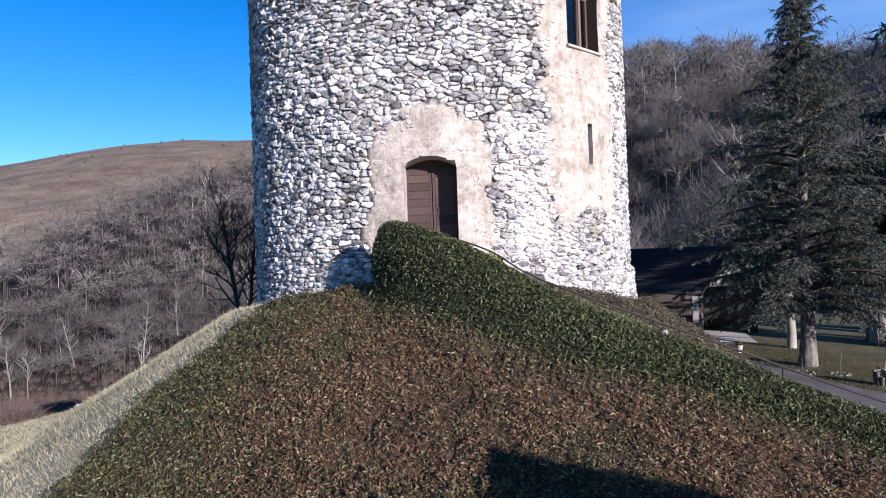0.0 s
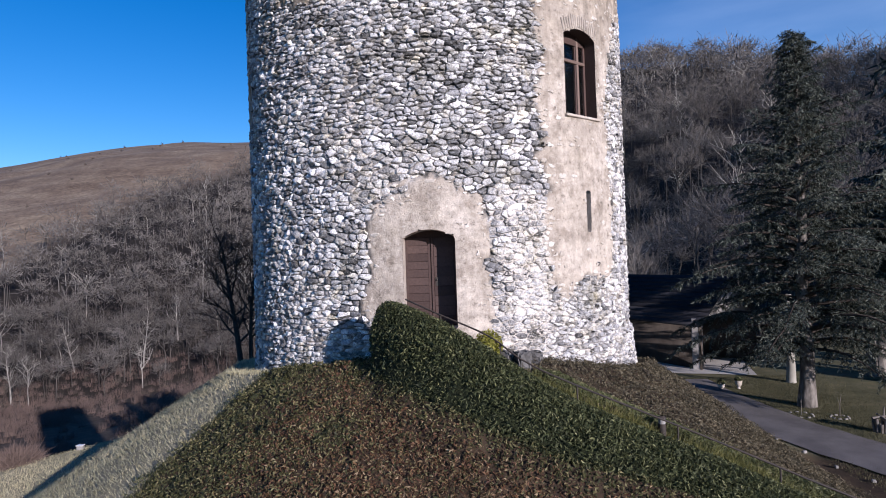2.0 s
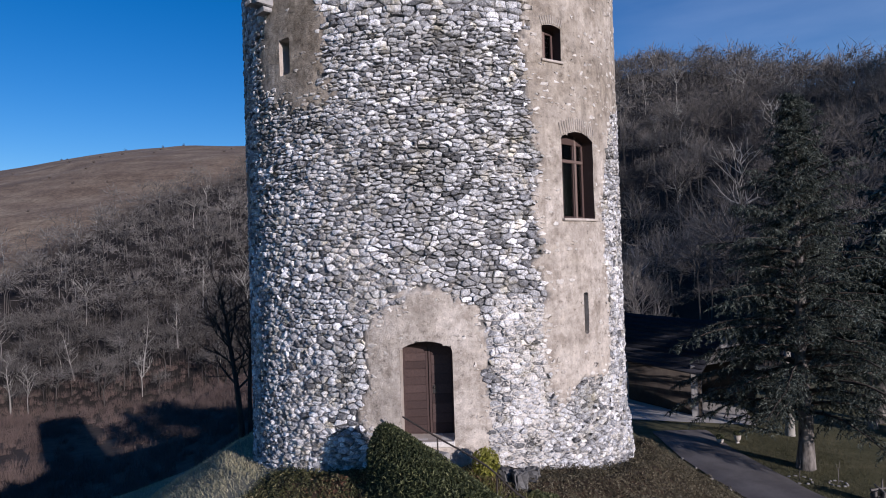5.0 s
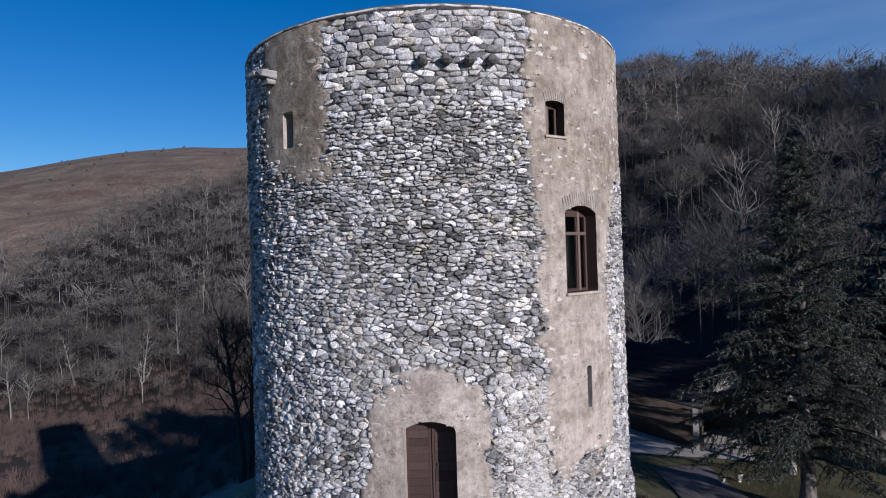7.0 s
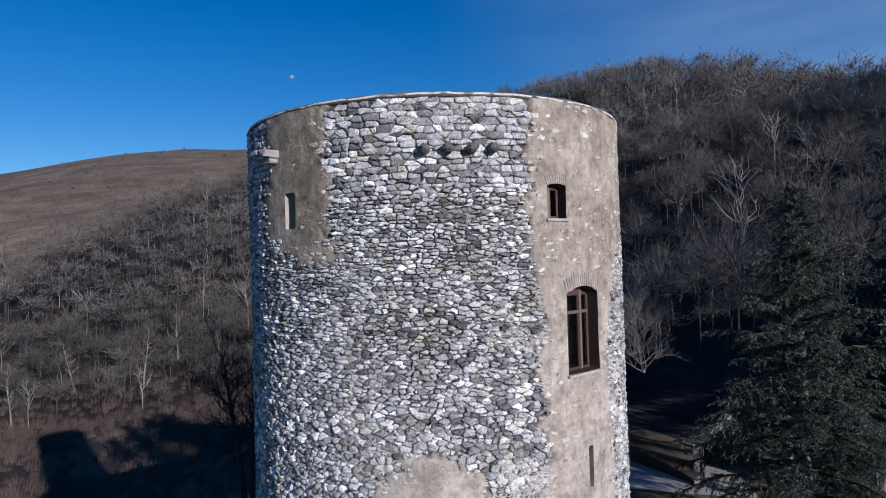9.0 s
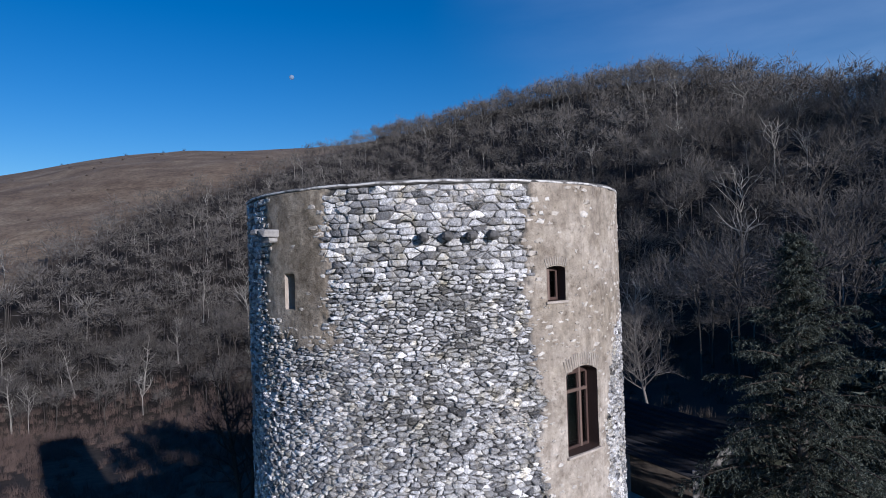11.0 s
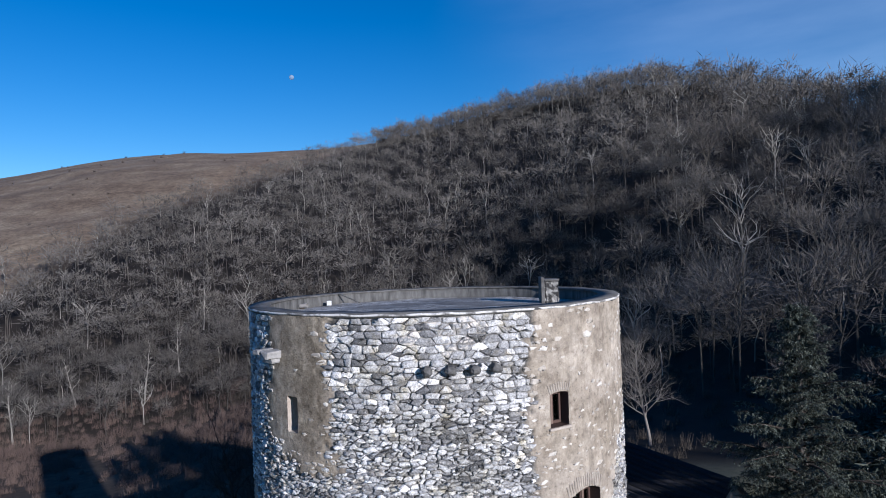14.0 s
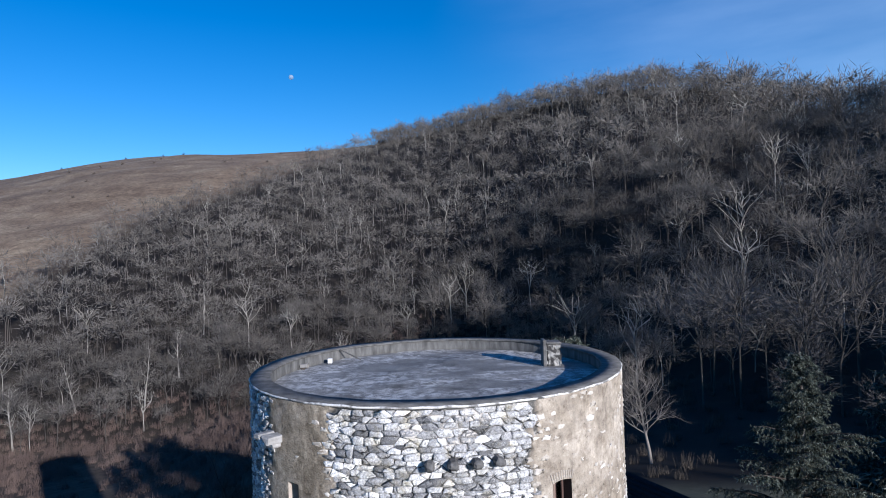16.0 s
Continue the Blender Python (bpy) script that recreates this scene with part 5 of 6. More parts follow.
# ---- trees ----
def bare_tree(rg, height, spread, limbs, forks, twigs, radius, lean=0.0, first=0.28, finer=0):
    """Tube rows and twig slivers of a leafless tree that stands at the origin."""
    rows, slivers = [], []

    def run(p, d, length, r0, r1, n, wander, lift):
        pts = [p]
        for k in range(n):
            d = d + rg.normal(0, wander, 3) + np.array([0, 0, lift])
            d = d / np.linalg.norm(d)
            q = pts[-1] + d * (length / n)
            a, b_ = r0 + (r1 - r0) * k / n, r0 + (r1 - r0) * (k + 1) / n
            rows.append((*pts[-1], a, *q, b_))
            pts.append(q)
        return pts, d

    def brush(p, d, length, n):
        for _ in range(n):
            e = d + rg.normal(0, 0.55, 3) + np.array([0, 0, 0.35])
            e = e / np.linalg.norm(e) * length * rg.uniform(0.5, 1.3)
            w = np.cross(e, rg.normal(0, 1, 3))
            w = w / (np.linalg.norm(w) + 1e-9) * max(0.006, 0.012 * length)
            slivers.append((p - w, p + w, p + e))

    def fork(p, d, length, r, level):
        pts, dd = run(p, d, length, r, r * 0.45, 3 if level > 0 else 2, 0.16, 0.10)
        if level <= 0:
            for q in pts[1:]:
                brush(q, dd, max(0.5, length * 0.8), twigs)
            return
        for _ in range(forks):
            q = pts[rg.randint(1, len(pts))]
            e = dd + rg.normal(0, 0.55, 3)
            e = e / np.linalg.norm(e)
            fork(q, e, length * rg.uniform(0.45, 0.7), r * 0.5, level - 1)

    trunk, dd = run(np.array([0.0, 0, -0.3]), np.array([lean, lean * 0.5, 1.0]), height * 0.82, radius, radius * 0.25, 6, 0.05, 0.05)
    for k in range(limbs):
        u = first + (1 - first) * (k + rg.rand()) / limbs
        i = min(int(u * (len(trunk) - 1)), len(trunk) - 2)
        f = u * (len(trunk) - 1) - i
        p = trunk[i] * (1 - f) + trunk[i + 1] * f
        a = k * 2.4 + rg.rand()
        d = np.array([math.cos(a), math.sin(a), rg.uniform(0.35, 1.0) + 0.5 * u])
        d /= np.linalg.norm(d)
        fork(p, d, spread * (1.15 - 0.7 * u) * rg.uniform(0.7, 1.2), radius * (0.45 - 0.25 * u), finer)
    fork(trunk[-1], dd, height * 0.18, radius * 0.22, finer)
    return np.array(rows), np.array(slivers)


def stem(line, radii, sides=10):
    """Verts and quads of one bent, tapering stem through the given points."""
    a = np.arange(sides) * 2 * math.pi / sides
    v = np.concatenate([np.array(p_)[None] + r_ * np.stack([np.cos(a), np.sin(a), 0 * a], -1) for p_, r_ in zip(line, radii)])
    i = np.arange(sides)
    f = np.concatenate([np.stack([k * sides + i, k * sides + (i + 1) % sides, (k + 1) * sides + (i + 1) % sides, (k + 1) * sides + i], -1) for k in range(len(line) - 1)])
    return v, f


def tree_object(name, at, rows, slivers, bark, twig, label, category="tree", sides=6):
    ob = thing(name, at, label, category)
    thick = rows[:, 3] > rows[:, 3].max() * 0.3
    v, f = tubes(rows[thick], sides)
    part("trunk", array_mesh("trunk", v, f, bark, True), None, ob)
    v, f = tubes(rows[~thick], 4)
    part("branchwork", array_mesh("branchwork", v, f, bark), None, ob)["kind"] = "stuff"
    sv = slivers.reshape(-1, 3)
    part("twig_haze", array_mesh("twig_haze", sv, np.arange(len(sv)).reshape(-1, 3), twig), None, ob)["kind"] = "stuff"
    return ob


# dark bare tree left of the tower, two stems from one root
rg = np.random.RandomState(11)
r1, s1 = bare_tree(rg, 10.4, 2.9, 17, 4, 4, 0.20, -0.03, 0.42, 2)
r2, s2 = bare_tree(rg, 9.8, 2.5, 14, 4, 4, 0.16, 0.05, 0.45, 2)
r2[:, [0, 4]] += 0.42
r2[:, [1, 5]] += 0.1
s2[:, :, 0] += 0.42
tree_object("bare_tree", (-10.95, 13.9, float(ground_z(-10.95, 13.9))), np.concatenate([r1, r2]), np.concatenate([s1, s2]), M["bark_dark"], M["bark_dark"], "dark leafless tree with two stems beside the tower")
r1, s1 = bare_tree(rg, 12.5, 4.0, 26, 4, 9, 0.20, 0.0, 0.30, 2)
tree_object("pale_tree", (22.2, 47.6, float(ground_z(22.2, 47.6))), r1, s1, M["mid_bark"], M["twig"], "pale-barked leafless tree behind the barn")

# crooked pale trees along the valley's edge
for x, y, tall, lean in ((-99.0, 180.0, 19.5, 0.02), (-121.5, 180.0, 17.0, -0.22), (-95.0, 197.0, 19.0, -0.05), (-99.5, 231.0, 20.0, 0.0), (-128.0, 160.0, 17.0, -0.10)):
    r1, s1 = bare_tree(rg, tall, tall * 0.19, 11, 3, 2, 0.30, lean, 0.38, 1)
    tree_object("birch", (x, y, float(ground_z(x, y))), r1, s1, M["pale_bark"], M["mid_bark"], "tall crooked leafless tree with pale bark in the valley")
r1, s1 = bare_tree(np.random.RandomState(29), 7.8, 2.2, 15, 3, 4, 0.12, 0.0, 0.34, 1)
tree_object("garden_tree", (-10.9, -7.9, float(ground_z(-10.9, -7.9))), r1, s1, M["bark_dark"], M["bark_dark"], "slender leafless tree on the grass beside the mound")


def conifer(name, height, reach, label, seed, blunt=0.8, clear=1.7, fine=1.0):
    """A cedar-like conifer: tiers of drooping boughs hung with needle sprays."""
    rg_ = np.random.RandomState(seed)
    ob = thing(name, (0, 0, 0), label, "conifer")
    zs_ = np.linspace(-0.3, height, 12)
    v, f = stem([(0.05 * math.sin(a), 0.05 * math.cos(a * 1.3), a) for a in zs_], [0.28 * max(0, 1 - a / height) ** 0.8 + 0.014 + (0.10 if a < 0 else 0) for a in zs_])
    part("trunk", array_mesh("trunk", v, f, M["bark_fir"], True), None, ob)
    rows, tri = [], []
    z = clear
    a = 0.0
    while z < height - 0.15:
        u = (z - clear) / (height - clear)
        length = (reach * (1 - u) ** blunt + 0.18) * rg_.uniform(0.45, 1.28)
        a += 2.399 + rg_.normal(0, 0.25)
        out = np.array([math.cos(a), math.sin(a), 0])
        side = np.array([-out[1], out[0], 0])
        n = max(3, int(length / 0.42))
        p = np.array([0, 0, z])
        rise = 0.28 + 0.35 * u
        r = 0.02 + 0.016 * length
        for k in range(n):
            w = k / n
            q = p + (out + np.array([0, 0, rise - 1.1 * w * (1 - 0.75 * u)]) + rg_.normal(0, 0.06, 3)) * (length / n)
            rows.append((*p, r * (1 - w) + 0.004, *q, r * (1 - w - 1 / n) + 0.004))
            if w > 0.12 or u > 0.6:
                for sg in (-1, 1):
                    for _ in range(4):
                        base = p + (q - p) * rg_.rand()
                        sl = min(0.95, 0.30 + 0.28 * length * (1 - w)) * rg_.uniform(0.5, 1.2)
                        d = side * sg + out * rg_.uniform(0.2, 0.9) + np.array([0, 0, rg_.uniform(-0.55, 0.05)])
                        d /= np.linalg.norm(d)
                        m_ = max(5, int(sl / 0.040 * fine))
                        t_ = rg_.rand(m_, 1)
                        b_ = base + d * sl * t_ + np.array([0, 0, -0.22]) * sl * t_ ** 2
                        e = d * 0.35 + rg_.normal(0, 0.5, (m_, 3)) + np.array([0, 0, -0.5])
                        e /= np.linalg.norm(e, axis=1, keepdims=True)
                        e *= rg_.uniform(0.12, 0.28, (m_, 1)) / fine ** 0.7
                        wv = np.cross(e, rg_.normal(0, 1, (m_, 3)))
                        wv /= np.linalg.norm(wv, axis=1, keepdims=True) + 1e-9
                        wv *= 0.026 / fine ** 0.8
                        tri.append(np.stack([b_ - wv, b_ + wv, b_ + e], 1))
                        rows.append((*base, 0.008, *(base + d * sl + np.array([0, 0, -0.22]) * sl), 0.003))
            p = q
        z += (0.066 + 0.03 * rg_.rand()) * (1.12 - 0.25 * u)
    v, f = tubes(rows, 3)
    part("boughwork", array_mesh("boughwork", v, f, M["bark_dark"]), None, ob)["kind"] = "stuff"
    tri = np.concatenate(tri).reshape(-1, 3)
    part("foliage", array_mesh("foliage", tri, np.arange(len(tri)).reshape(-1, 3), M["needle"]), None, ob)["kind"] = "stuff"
    return ob


fir = conifer("cedar", 15.3, 5.5, "tall blue-green cedar with drooping boughs on the lawn", 21, 0.98, 2.1, 1.7)
fir.matrix_basis = Matrix.Translation((14.65, 5.9, float(ground_z(14.65, 5.9))))
second = conifer("small_conifer", 9.0, 3.0, "dark conifer added mainly to cast shade", 22, 0.7, 3.6, 0.75)
second.matrix_basis = Matrix.Translation((22.0, 12.0, float(ground_z(22.0, 12.0))))
# added shade casters: four hidden behind the tower for the valley, others for the barn
for x, y, s_, turn in ((1.8, 14.5, 1.12, 130), (4.9, 19.0, 1.45, 80), (7.6, 24.5, 1.50, 10), (9.6, 29.0, 1.45, 220), (20.9, 11.1, 0.9, 300), (23.4, 6.7, 2.0, 250), (29.0, 0.8, 2.0, 200), (25.5, 13.0, 1.5, 60), (26.4, 9.9, 1.6, 100), (29.0, 6.0, 1.5, 150), (28.6, 9.8, 1.6, 20)):
    c = copy_thing(second, Matrix.Translation((x, y, float(ground_z(x, y)))) @ Matrix.Rotation(radians(turn), 4, "Z"))
    c.scale = (s_, s_, s_)

# ivy-clad stump of a second trunk
st = thing("bare_stump", (16.5, 10.3, float(ground_z(16.5, 10.3))), "thick pale bare trunk beside the cedar", "stump")
v, f = stem([(0, 0, -0.3), (0, 0, 0.1), (0.03, 0, 0.8), (-0.05, 0, 2.2), (0.05, 0.05, 4.2)], [0.27, 0.22, 0.19, 0.17, 0.13])
part("bole", array_mesh("bole", v, f, M["pale_bark"], True), None, st)

# ---- woods on the slopes, past counting ----
rg = np.random.RandomState(17)
kinds = []


def wood_tree(rg_, far=False, pale=False):
    """A far woodland tree: forked trunk, crooked limbs, and a rounded crown of fine twigs."""
    rows, sl = [], []
    h, w = rg_.uniform(9.5, 13.0), rg_.uniform(3.2, 5.0)
    fork = h * rg_.uniform(0.30, 0.45)
    p = np.array([0.0, 0, -0.4])
    bole = [p]
    for k in range(4):
        q = np.array([rg_.normal(0, 0.16) * (k + 1), rg_.normal(0, 0.16) * (k + 1), (fork, 0.50 * h, 0.62 * h, 0.75 * h)[k]])
        rows.append((*p, 0.12 - 0.02 * k, *q, 0.10 - 0.02 * k))
        p = q
        bole.append(q)
    deep, mid_z = h - fork * 0.95, fork * 0.95 + (h - fork * 0.95) * 0.42
    n = 4 if far else 10
    for k in range(n):
        a, s_ = k * 2.4 + rg_.rand(), math.sqrt((k + 0.5) / n)
        tip = np.array([0.85 * w * s_ * math.cos(a), 0.85 * w * s_ * math.sin(a), mid_z + 0.52 * deep * math.sqrt(1 - 0.85 * s_ * s_)])
        at = rg_.randint(1, 4)
        start = bole[at] + (bole[at + 1] - bole[at]) * rg_.rand()
        bend = start + (tip - start) * rg_.uniform(0.35, 0.55) + np.array([rg_.normal(0, 0.5), rg_.normal(0, 0.5), rg_.uniform(-0.3, 0.5)])
        stout = 1.25 if pale else 1.0
        rows.append((*start, 0.055 * stout, *bend, 0.036 * stout))
        rows.append((*bend, 0.036 * stout, *tip, 0.012 * stout))
        for _ in range(2 if pale else 0 if far else 3):
            o = bend + (tip - bend) * rg_.uniform(0, 0.6)
            rows.append((*o, 0.026 * stout, *(o + (tip - bend) * 0.4 + rg_.normal(0, 0.8, 3)), 0.008 * stout))
    # twigs fan outwards from within the crown and close its rounded top
    lumps = rg_.normal(0, 1, (5, 3))
    for k in range((60 if pale else 100) if far else (180 if pale else 430)):
        d = rg_.normal(0, 1, 3)
        d /= np.linalg.norm(d)
        if d[2] < -0.35:
            d[2] = -0.5 * d[2]
        out = 0.88 + 0.10 * np.sin(lumps @ d * 2.2).sum()
        r_ = out * rg_.uniform(0.30, 0.97)
        o = np.array([0, 0, mid_z]) + d * np.array([w, w, 0.55 * deep]) * r_
        e = (d + rg_.normal(0, 0.55, 3) + np.array([0, 0, 0.25])) * rg_.uniform(0.6, 1.3)
        wv = np.cross(e, rg_.normal(0, 1, 3))
        wv = wv / np.linalg.norm(wv) * rg_.uniform(0.03, 0.06) * (2.0 if far else 0.62)
        sl.append((o - wv, o + wv, o + e))
    return np.array(rows), np.array(sl)


for k in range(9):
    kinds.append(wood_tree(rg))
far_kinds = [wood_tree(rg, True) for _ in range(9)]
pale_kinds = [wood_tree(rg, False, True) for _ in range(8)]
far_pale_kinds = [wood_tree(rg, True, True) for _ in range(8)]


def plant(n_grid, d0, d1, a0, a1, keep):
    x, y = np.meshgrid(np.arange(-460, 460, n_grid), np.arange(-140, 720, n_grid))
    x, y = x.ravel() + rg.uniform(-0.48, 0.48, x.size) * n_grid, y.ravel() + rg.uniform(-0.48, 0.48, y.size) * n_grid
    a, d = bearings(x, y)
    k = (d > d0) & (d < d1) & (a > a0) & (a < a1)
    x, y = x[k], y[k]
    k = rg.rand(len(x)) < keep(x, y)
    return x[k], y[k]


def stand(places, shapes, low, high):
    """All the tubes and slivers of one stand of trees."""
    tube_rows, tri = [], []
    x, y = places
    z = ground_z(x, y)
    pick = rg.randint(0, len(shapes), len(x))
    turn, size = rg.uniform(0, 6.28, len(x)), low + (high - low) * rg.rand(len(x)) ** 1.5
    for k, (rows, sl) in enumerate(shapes):
        sel = np.where(pick == k)[0]
        if not len(sel):
            continue
        co, si = np.cos(turn[sel]), np.sin(turn[sel])
        g = size[sel][:, None]

        def put(p):
            q = np.empty((len(sel), len(p), 3))
            q[..., 0] = (co[:, None] * p[:, 0] - si[:, None] * p[:, 1]) * g + x[sel][:, None]
            q[..., 1] = (si[:, None] * p[:, 0] + co[:, None] * p[:, 1]) * g + y[sel][:, None]
            q[..., 2] = p[:, 2] * g + z[sel][:, None]
            return q

        if len(rows):
            a, b_ = put(rows[:, 0:3]), put(rows[:, 4:7])
            ra, rb = np.broadcast_to(rows[:, 3], a.shape[:2]) * g, np.broadcast_to(rows[:, 7], a.shape[:2]) * g
            tube_rows.append(np.concatenate([a, ra[..., None], b_, rb[..., None]], -1).reshape(-1, 8))
        tri.append(put(sl.reshape(-1, 3)).reshape(-1, 3))
    return (np.concatenate(tube_rows) if tube_rows else None), np.concatenate(tri)


near_x, near_y = plant(7.2, 55, 430, -41, 41, wood_amount)
far_x, far_y = plant(8.8, 430, 720, -30, 41, wood_amount)
crest_x, crest_y = plant(6.0, 225, 690, -5.8, 41, lambda x, y: wood_amount(x, y) * fade(40, 22, np.abs(bearings(x, y)[1] - np.interp(bearings(x, y)[0], LAND_AZ, RIDGE_D) + 20)))
# an unseen wooded brow, added to shade the foot of the slope
brow_x, brow_y = plant(7.0, 60, 300, 41, 112, lambda x, y: fade(30, 14, np.abs(bearings(x, y)[1] - np.interp(bearings(x, y)[0], LAND_AZ, RIDGE_D))))
px, py = np.concatenate([near_x, far_x, crest_x, brow_x]), np.concatenate([near_y, far_y, crest_y, brow_y])
woods = tagged(new("woodland"), "grey-brown leafless woodland covering the slopes", "woodland", kind="stuff")
pale = rg.rand(len(px)) < 0.10
off = (bearings(px, py)[1] > 260) | (bearings(px, py)[0] > 41)
for sel, mat, nm, shapes in ((~pale & ~off, M["dull_bark"], "dark_stem", kinds), (pale & ~off, M["pale_bark"], "pale_stem", pale_kinds), (~pale & off, M["dull_bark"], "far_dark_stem", far_kinds), (pale & off, M["pale_bark"], "far_pale_stem", far_pale_kinds)):
    rows, tri = stand((px[sel], py[sel]), shapes, 0.85, 1.9)
    v, f = tubes(rows, 3)
    part(nm, array_mesh(nm, v, f, mat), None, woods)["kind"] = "stuff"
    part("twig_haze", array_mesh("twig_haze", tri, np.arange(len(tri)).reshape(-1, 3), M["twig"]), None, woods)["kind"] = "stuff"

# russet scrub on the valley floor
bushes = []
for k in range(6):
    n = 75
    base = np.stack([rg.normal(0, 0.55, n), rg.normal(0, 0.55, n), np.full(n, -0.1)], -1)
    e = np.stack([rg.normal(0, 0.45, n), rg.normal(0, 0.45, n), rg.uniform(0.9, 2.6, n)], -1)
    w = np.cross(e, rg.normal(0, 1, (n, 3)))
    w = w / np.linalg.norm(w, axis=1, keepdims=True) * 0.035
    bushes.append((np.zeros((0, 8)), np.stack([base - w, base + w, base + e], 1)))


def scrub_amount(x, y):
    a, d = bearings(x, y)
    lo, hi = np.interp(a, [-40, -26, -12, 5, 20], [110, 85, 80, 75, 70]), np.interp(a, LAND_AZ, FOOT_D) + 14
    return fade(-6, 6, d - lo) * fade(-12, 8, hi - d) * np.clip(0.75 + 1.3 * rough(x, y, 25, 95), 0, 1)


sx, sy = plant(2.7, 60, 260, -41, 14, scrub_amount)
_, tri = stand((sx, sy), bushes, 0.7, 1.4)
tagged(new("scrub", array_mesh("scrub", tri, np.arange(len(tri)).reshape(-1, 3), M["scrub"])), "russet leafless scrub on the valley floor", "scrub", kind="stuff")
# undergrowth between the trees
thickets = []
for _, sl in bushes:
    n = 9
    base = np.stack([rg.normal(0, 1.3, n), rg.normal(0, 1.3, n), np.full(n, -0.1)], -1)
    e = np.stack([rg.normal(0, 0.35, n), rg.normal(0, 0.35, n), rg.uniform(4.0, 9.0, n)], -1)
    w = np.cross(e, rg.normal(0, 1, (n, 3)))
    w = w / np.linalg.norm(w, axis=1, keepdims=True) * 0.05
    thickets.append((np.zeros((0, 8)), np.concatenate([sl[:60], np.stack([base - w, base + w, base + e], 1)])))
sx, sy = plant(4.4, 60, 300, -41, 41, lambda x, y: 0.8 * wood_amount(x, y) * (1 - shade_floor(x, y)))
_, tri = stand((sx, sy), thickets, 0.45, 1.0)
sx, sy = plant(4.4, 60, 300, 8, 41, lambda x, y: 0.9 * shade_floor(x, y))
tri = np.concatenate([tri, stand((sx, sy), bushes, 0.45, 1.0)[1]])
# close brush along the wooded crest
sx, sy = plant(5.5, 300, 690, -6, 30, lambda x, y: wood_amount(x, y) * fade(34, 20, np.abs(bearings(x, y)[1] - np.interp(bearings(x, y)[0], LAND_AZ, RIDGE_D) + 10)))
tri = np.concatenate([tri, stand((sx, sy), bushes, 1.8, 3.0)[1]])
tagged(new("undergrowth", array_mesh("undergrowth", tri, np.arange(len(tri)).reshape(-1, 3), M["thicket"])), "tangled undergrowth beneath the leafless trees, toned dark for shade", "undergrowth", kind="stuff")
# dark specks of bushes on the moor
sx, sy = plant(34, 330, 900, -41, -8, lambda x, y: 0.35 * (1 - wood_amount(x, y)))
_, tri = stand((sx, sy), bushes, 0.8, 1.6)
tagged(new("moor_bush", array_mesh("moor_bush", tri, np.arange(len(tri)).reshape(-1, 3), M["bark_dark"])), "scattered low dark bushes on the bare moor", "bushes", kind="stuff")

# rounded bush on the field
n = 2600
q = rg.normal(0, 1, (n, 3))
q[:, 2] = np.abs(q[:, 2])
q /= np.linalg.norm(q, axis=1, keepdims=True)
base = q * rg.uniform(0.2, 0.9, (n, 1)) * (1.0, 1.0, 0.7)
e = q * 0.30 + rg.normal(0, 0.12, (n, 3))
w = np.cross(e, rg.normal(0, 1, (n, 3)))
w = w / np.linalg.norm(w, axis=1, keepdims=True) * 0.013
b_ob = thing("bush", (-16.1, 3.9, float(ground_z(-16.1, 3.9))), "low rounded leafless bush on the field", "bush")
part("twig_mass", array_mesh("twig_mass", np.stack([base - w, base + w, base + e], 1).reshape(-1, 3), np.arange(3 * n).reshape(-1, 3), M["scrub"]), None, b_ob)["kind"] = "stuff"

# small house behind the viewer; its roof throws the shade on the mound
hut = thing("garden_house", Matrix.Translation((7.55, -20.5, -0.98)) @ Matrix.Rotation(radians(-10), 4, "Z"), "small rendered garden house with a slate roof", "house")
for sy_, nm in ((-2.4, "back_wall"), (2.4, "front_wall")):
    part(nm, box(3.1, 0.25, 3.5, (1.55, sy_, 1.70), 0.01), M["pier"], hut)
for sx_ in (0.12,):
    bm = bmesh.new()
    vs = [bm.verts.new(p) for p in ((sx_ - 0.12, -2.27, 0), (sx_ - 0.12, 2.27, 0), (sx_ - 0.12, 2.27, 3.75), (sx_ - 0.12, 0, 3.85), (sx_ - 0.12, -2.27, 3.75))]
    face = bm.faces.new(vs)
    ext = bmesh.ops.extrude_face_region(bm, geom=[face])
    bmesh.ops.translate(bm, vec=(0.24, 0, 0), verts=[g for g in ext["geom"] if isinstance(g, bmesh.types.BMVert)])
    bmesh.ops.recalc_face_normals(bm, faces=bm.faces)
    part("gable_wall", bm, M["pier"], hut)
for sg in (-1, 1):
    v, f = slab((0.30, 0, 5.65), (0.45, 0, 5.65), (3.3, sg * 2.8, 3.3), (-0.35, sg * 2.8, 3.7), 0.14)
    part("roof", array_mesh("roof", v, f, M["shed_roof"]), None, hut)
v = np.array([(0.45, 0, 5.65), (3.3, -2.8, 3.3), (3.3, 2.8, 3.3), (0.45, 0, 5.51), (3.3, -2.8, 3.16), (3.3, 2.8, 3.16)])
part("hip", array_mesh("hip", v, [np.array([[0, 1, 2], [5, 4, 3]])], M["shed_roof"]), None, hut)
v = np.array([(0.30, 0, 5.65), (-0.35, 2.8, 3.7), (-0.35, -2.8, 3.7), (0.30, 0, 5.51), (-0.35, 2.8, 3.56), (-0.35, -2.8, 3.56)])
part("hip", array_mesh("hip", v, [np.array([[0, 1, 2], [5, 4, 3]])], M["shed_roof"]), None, hut)

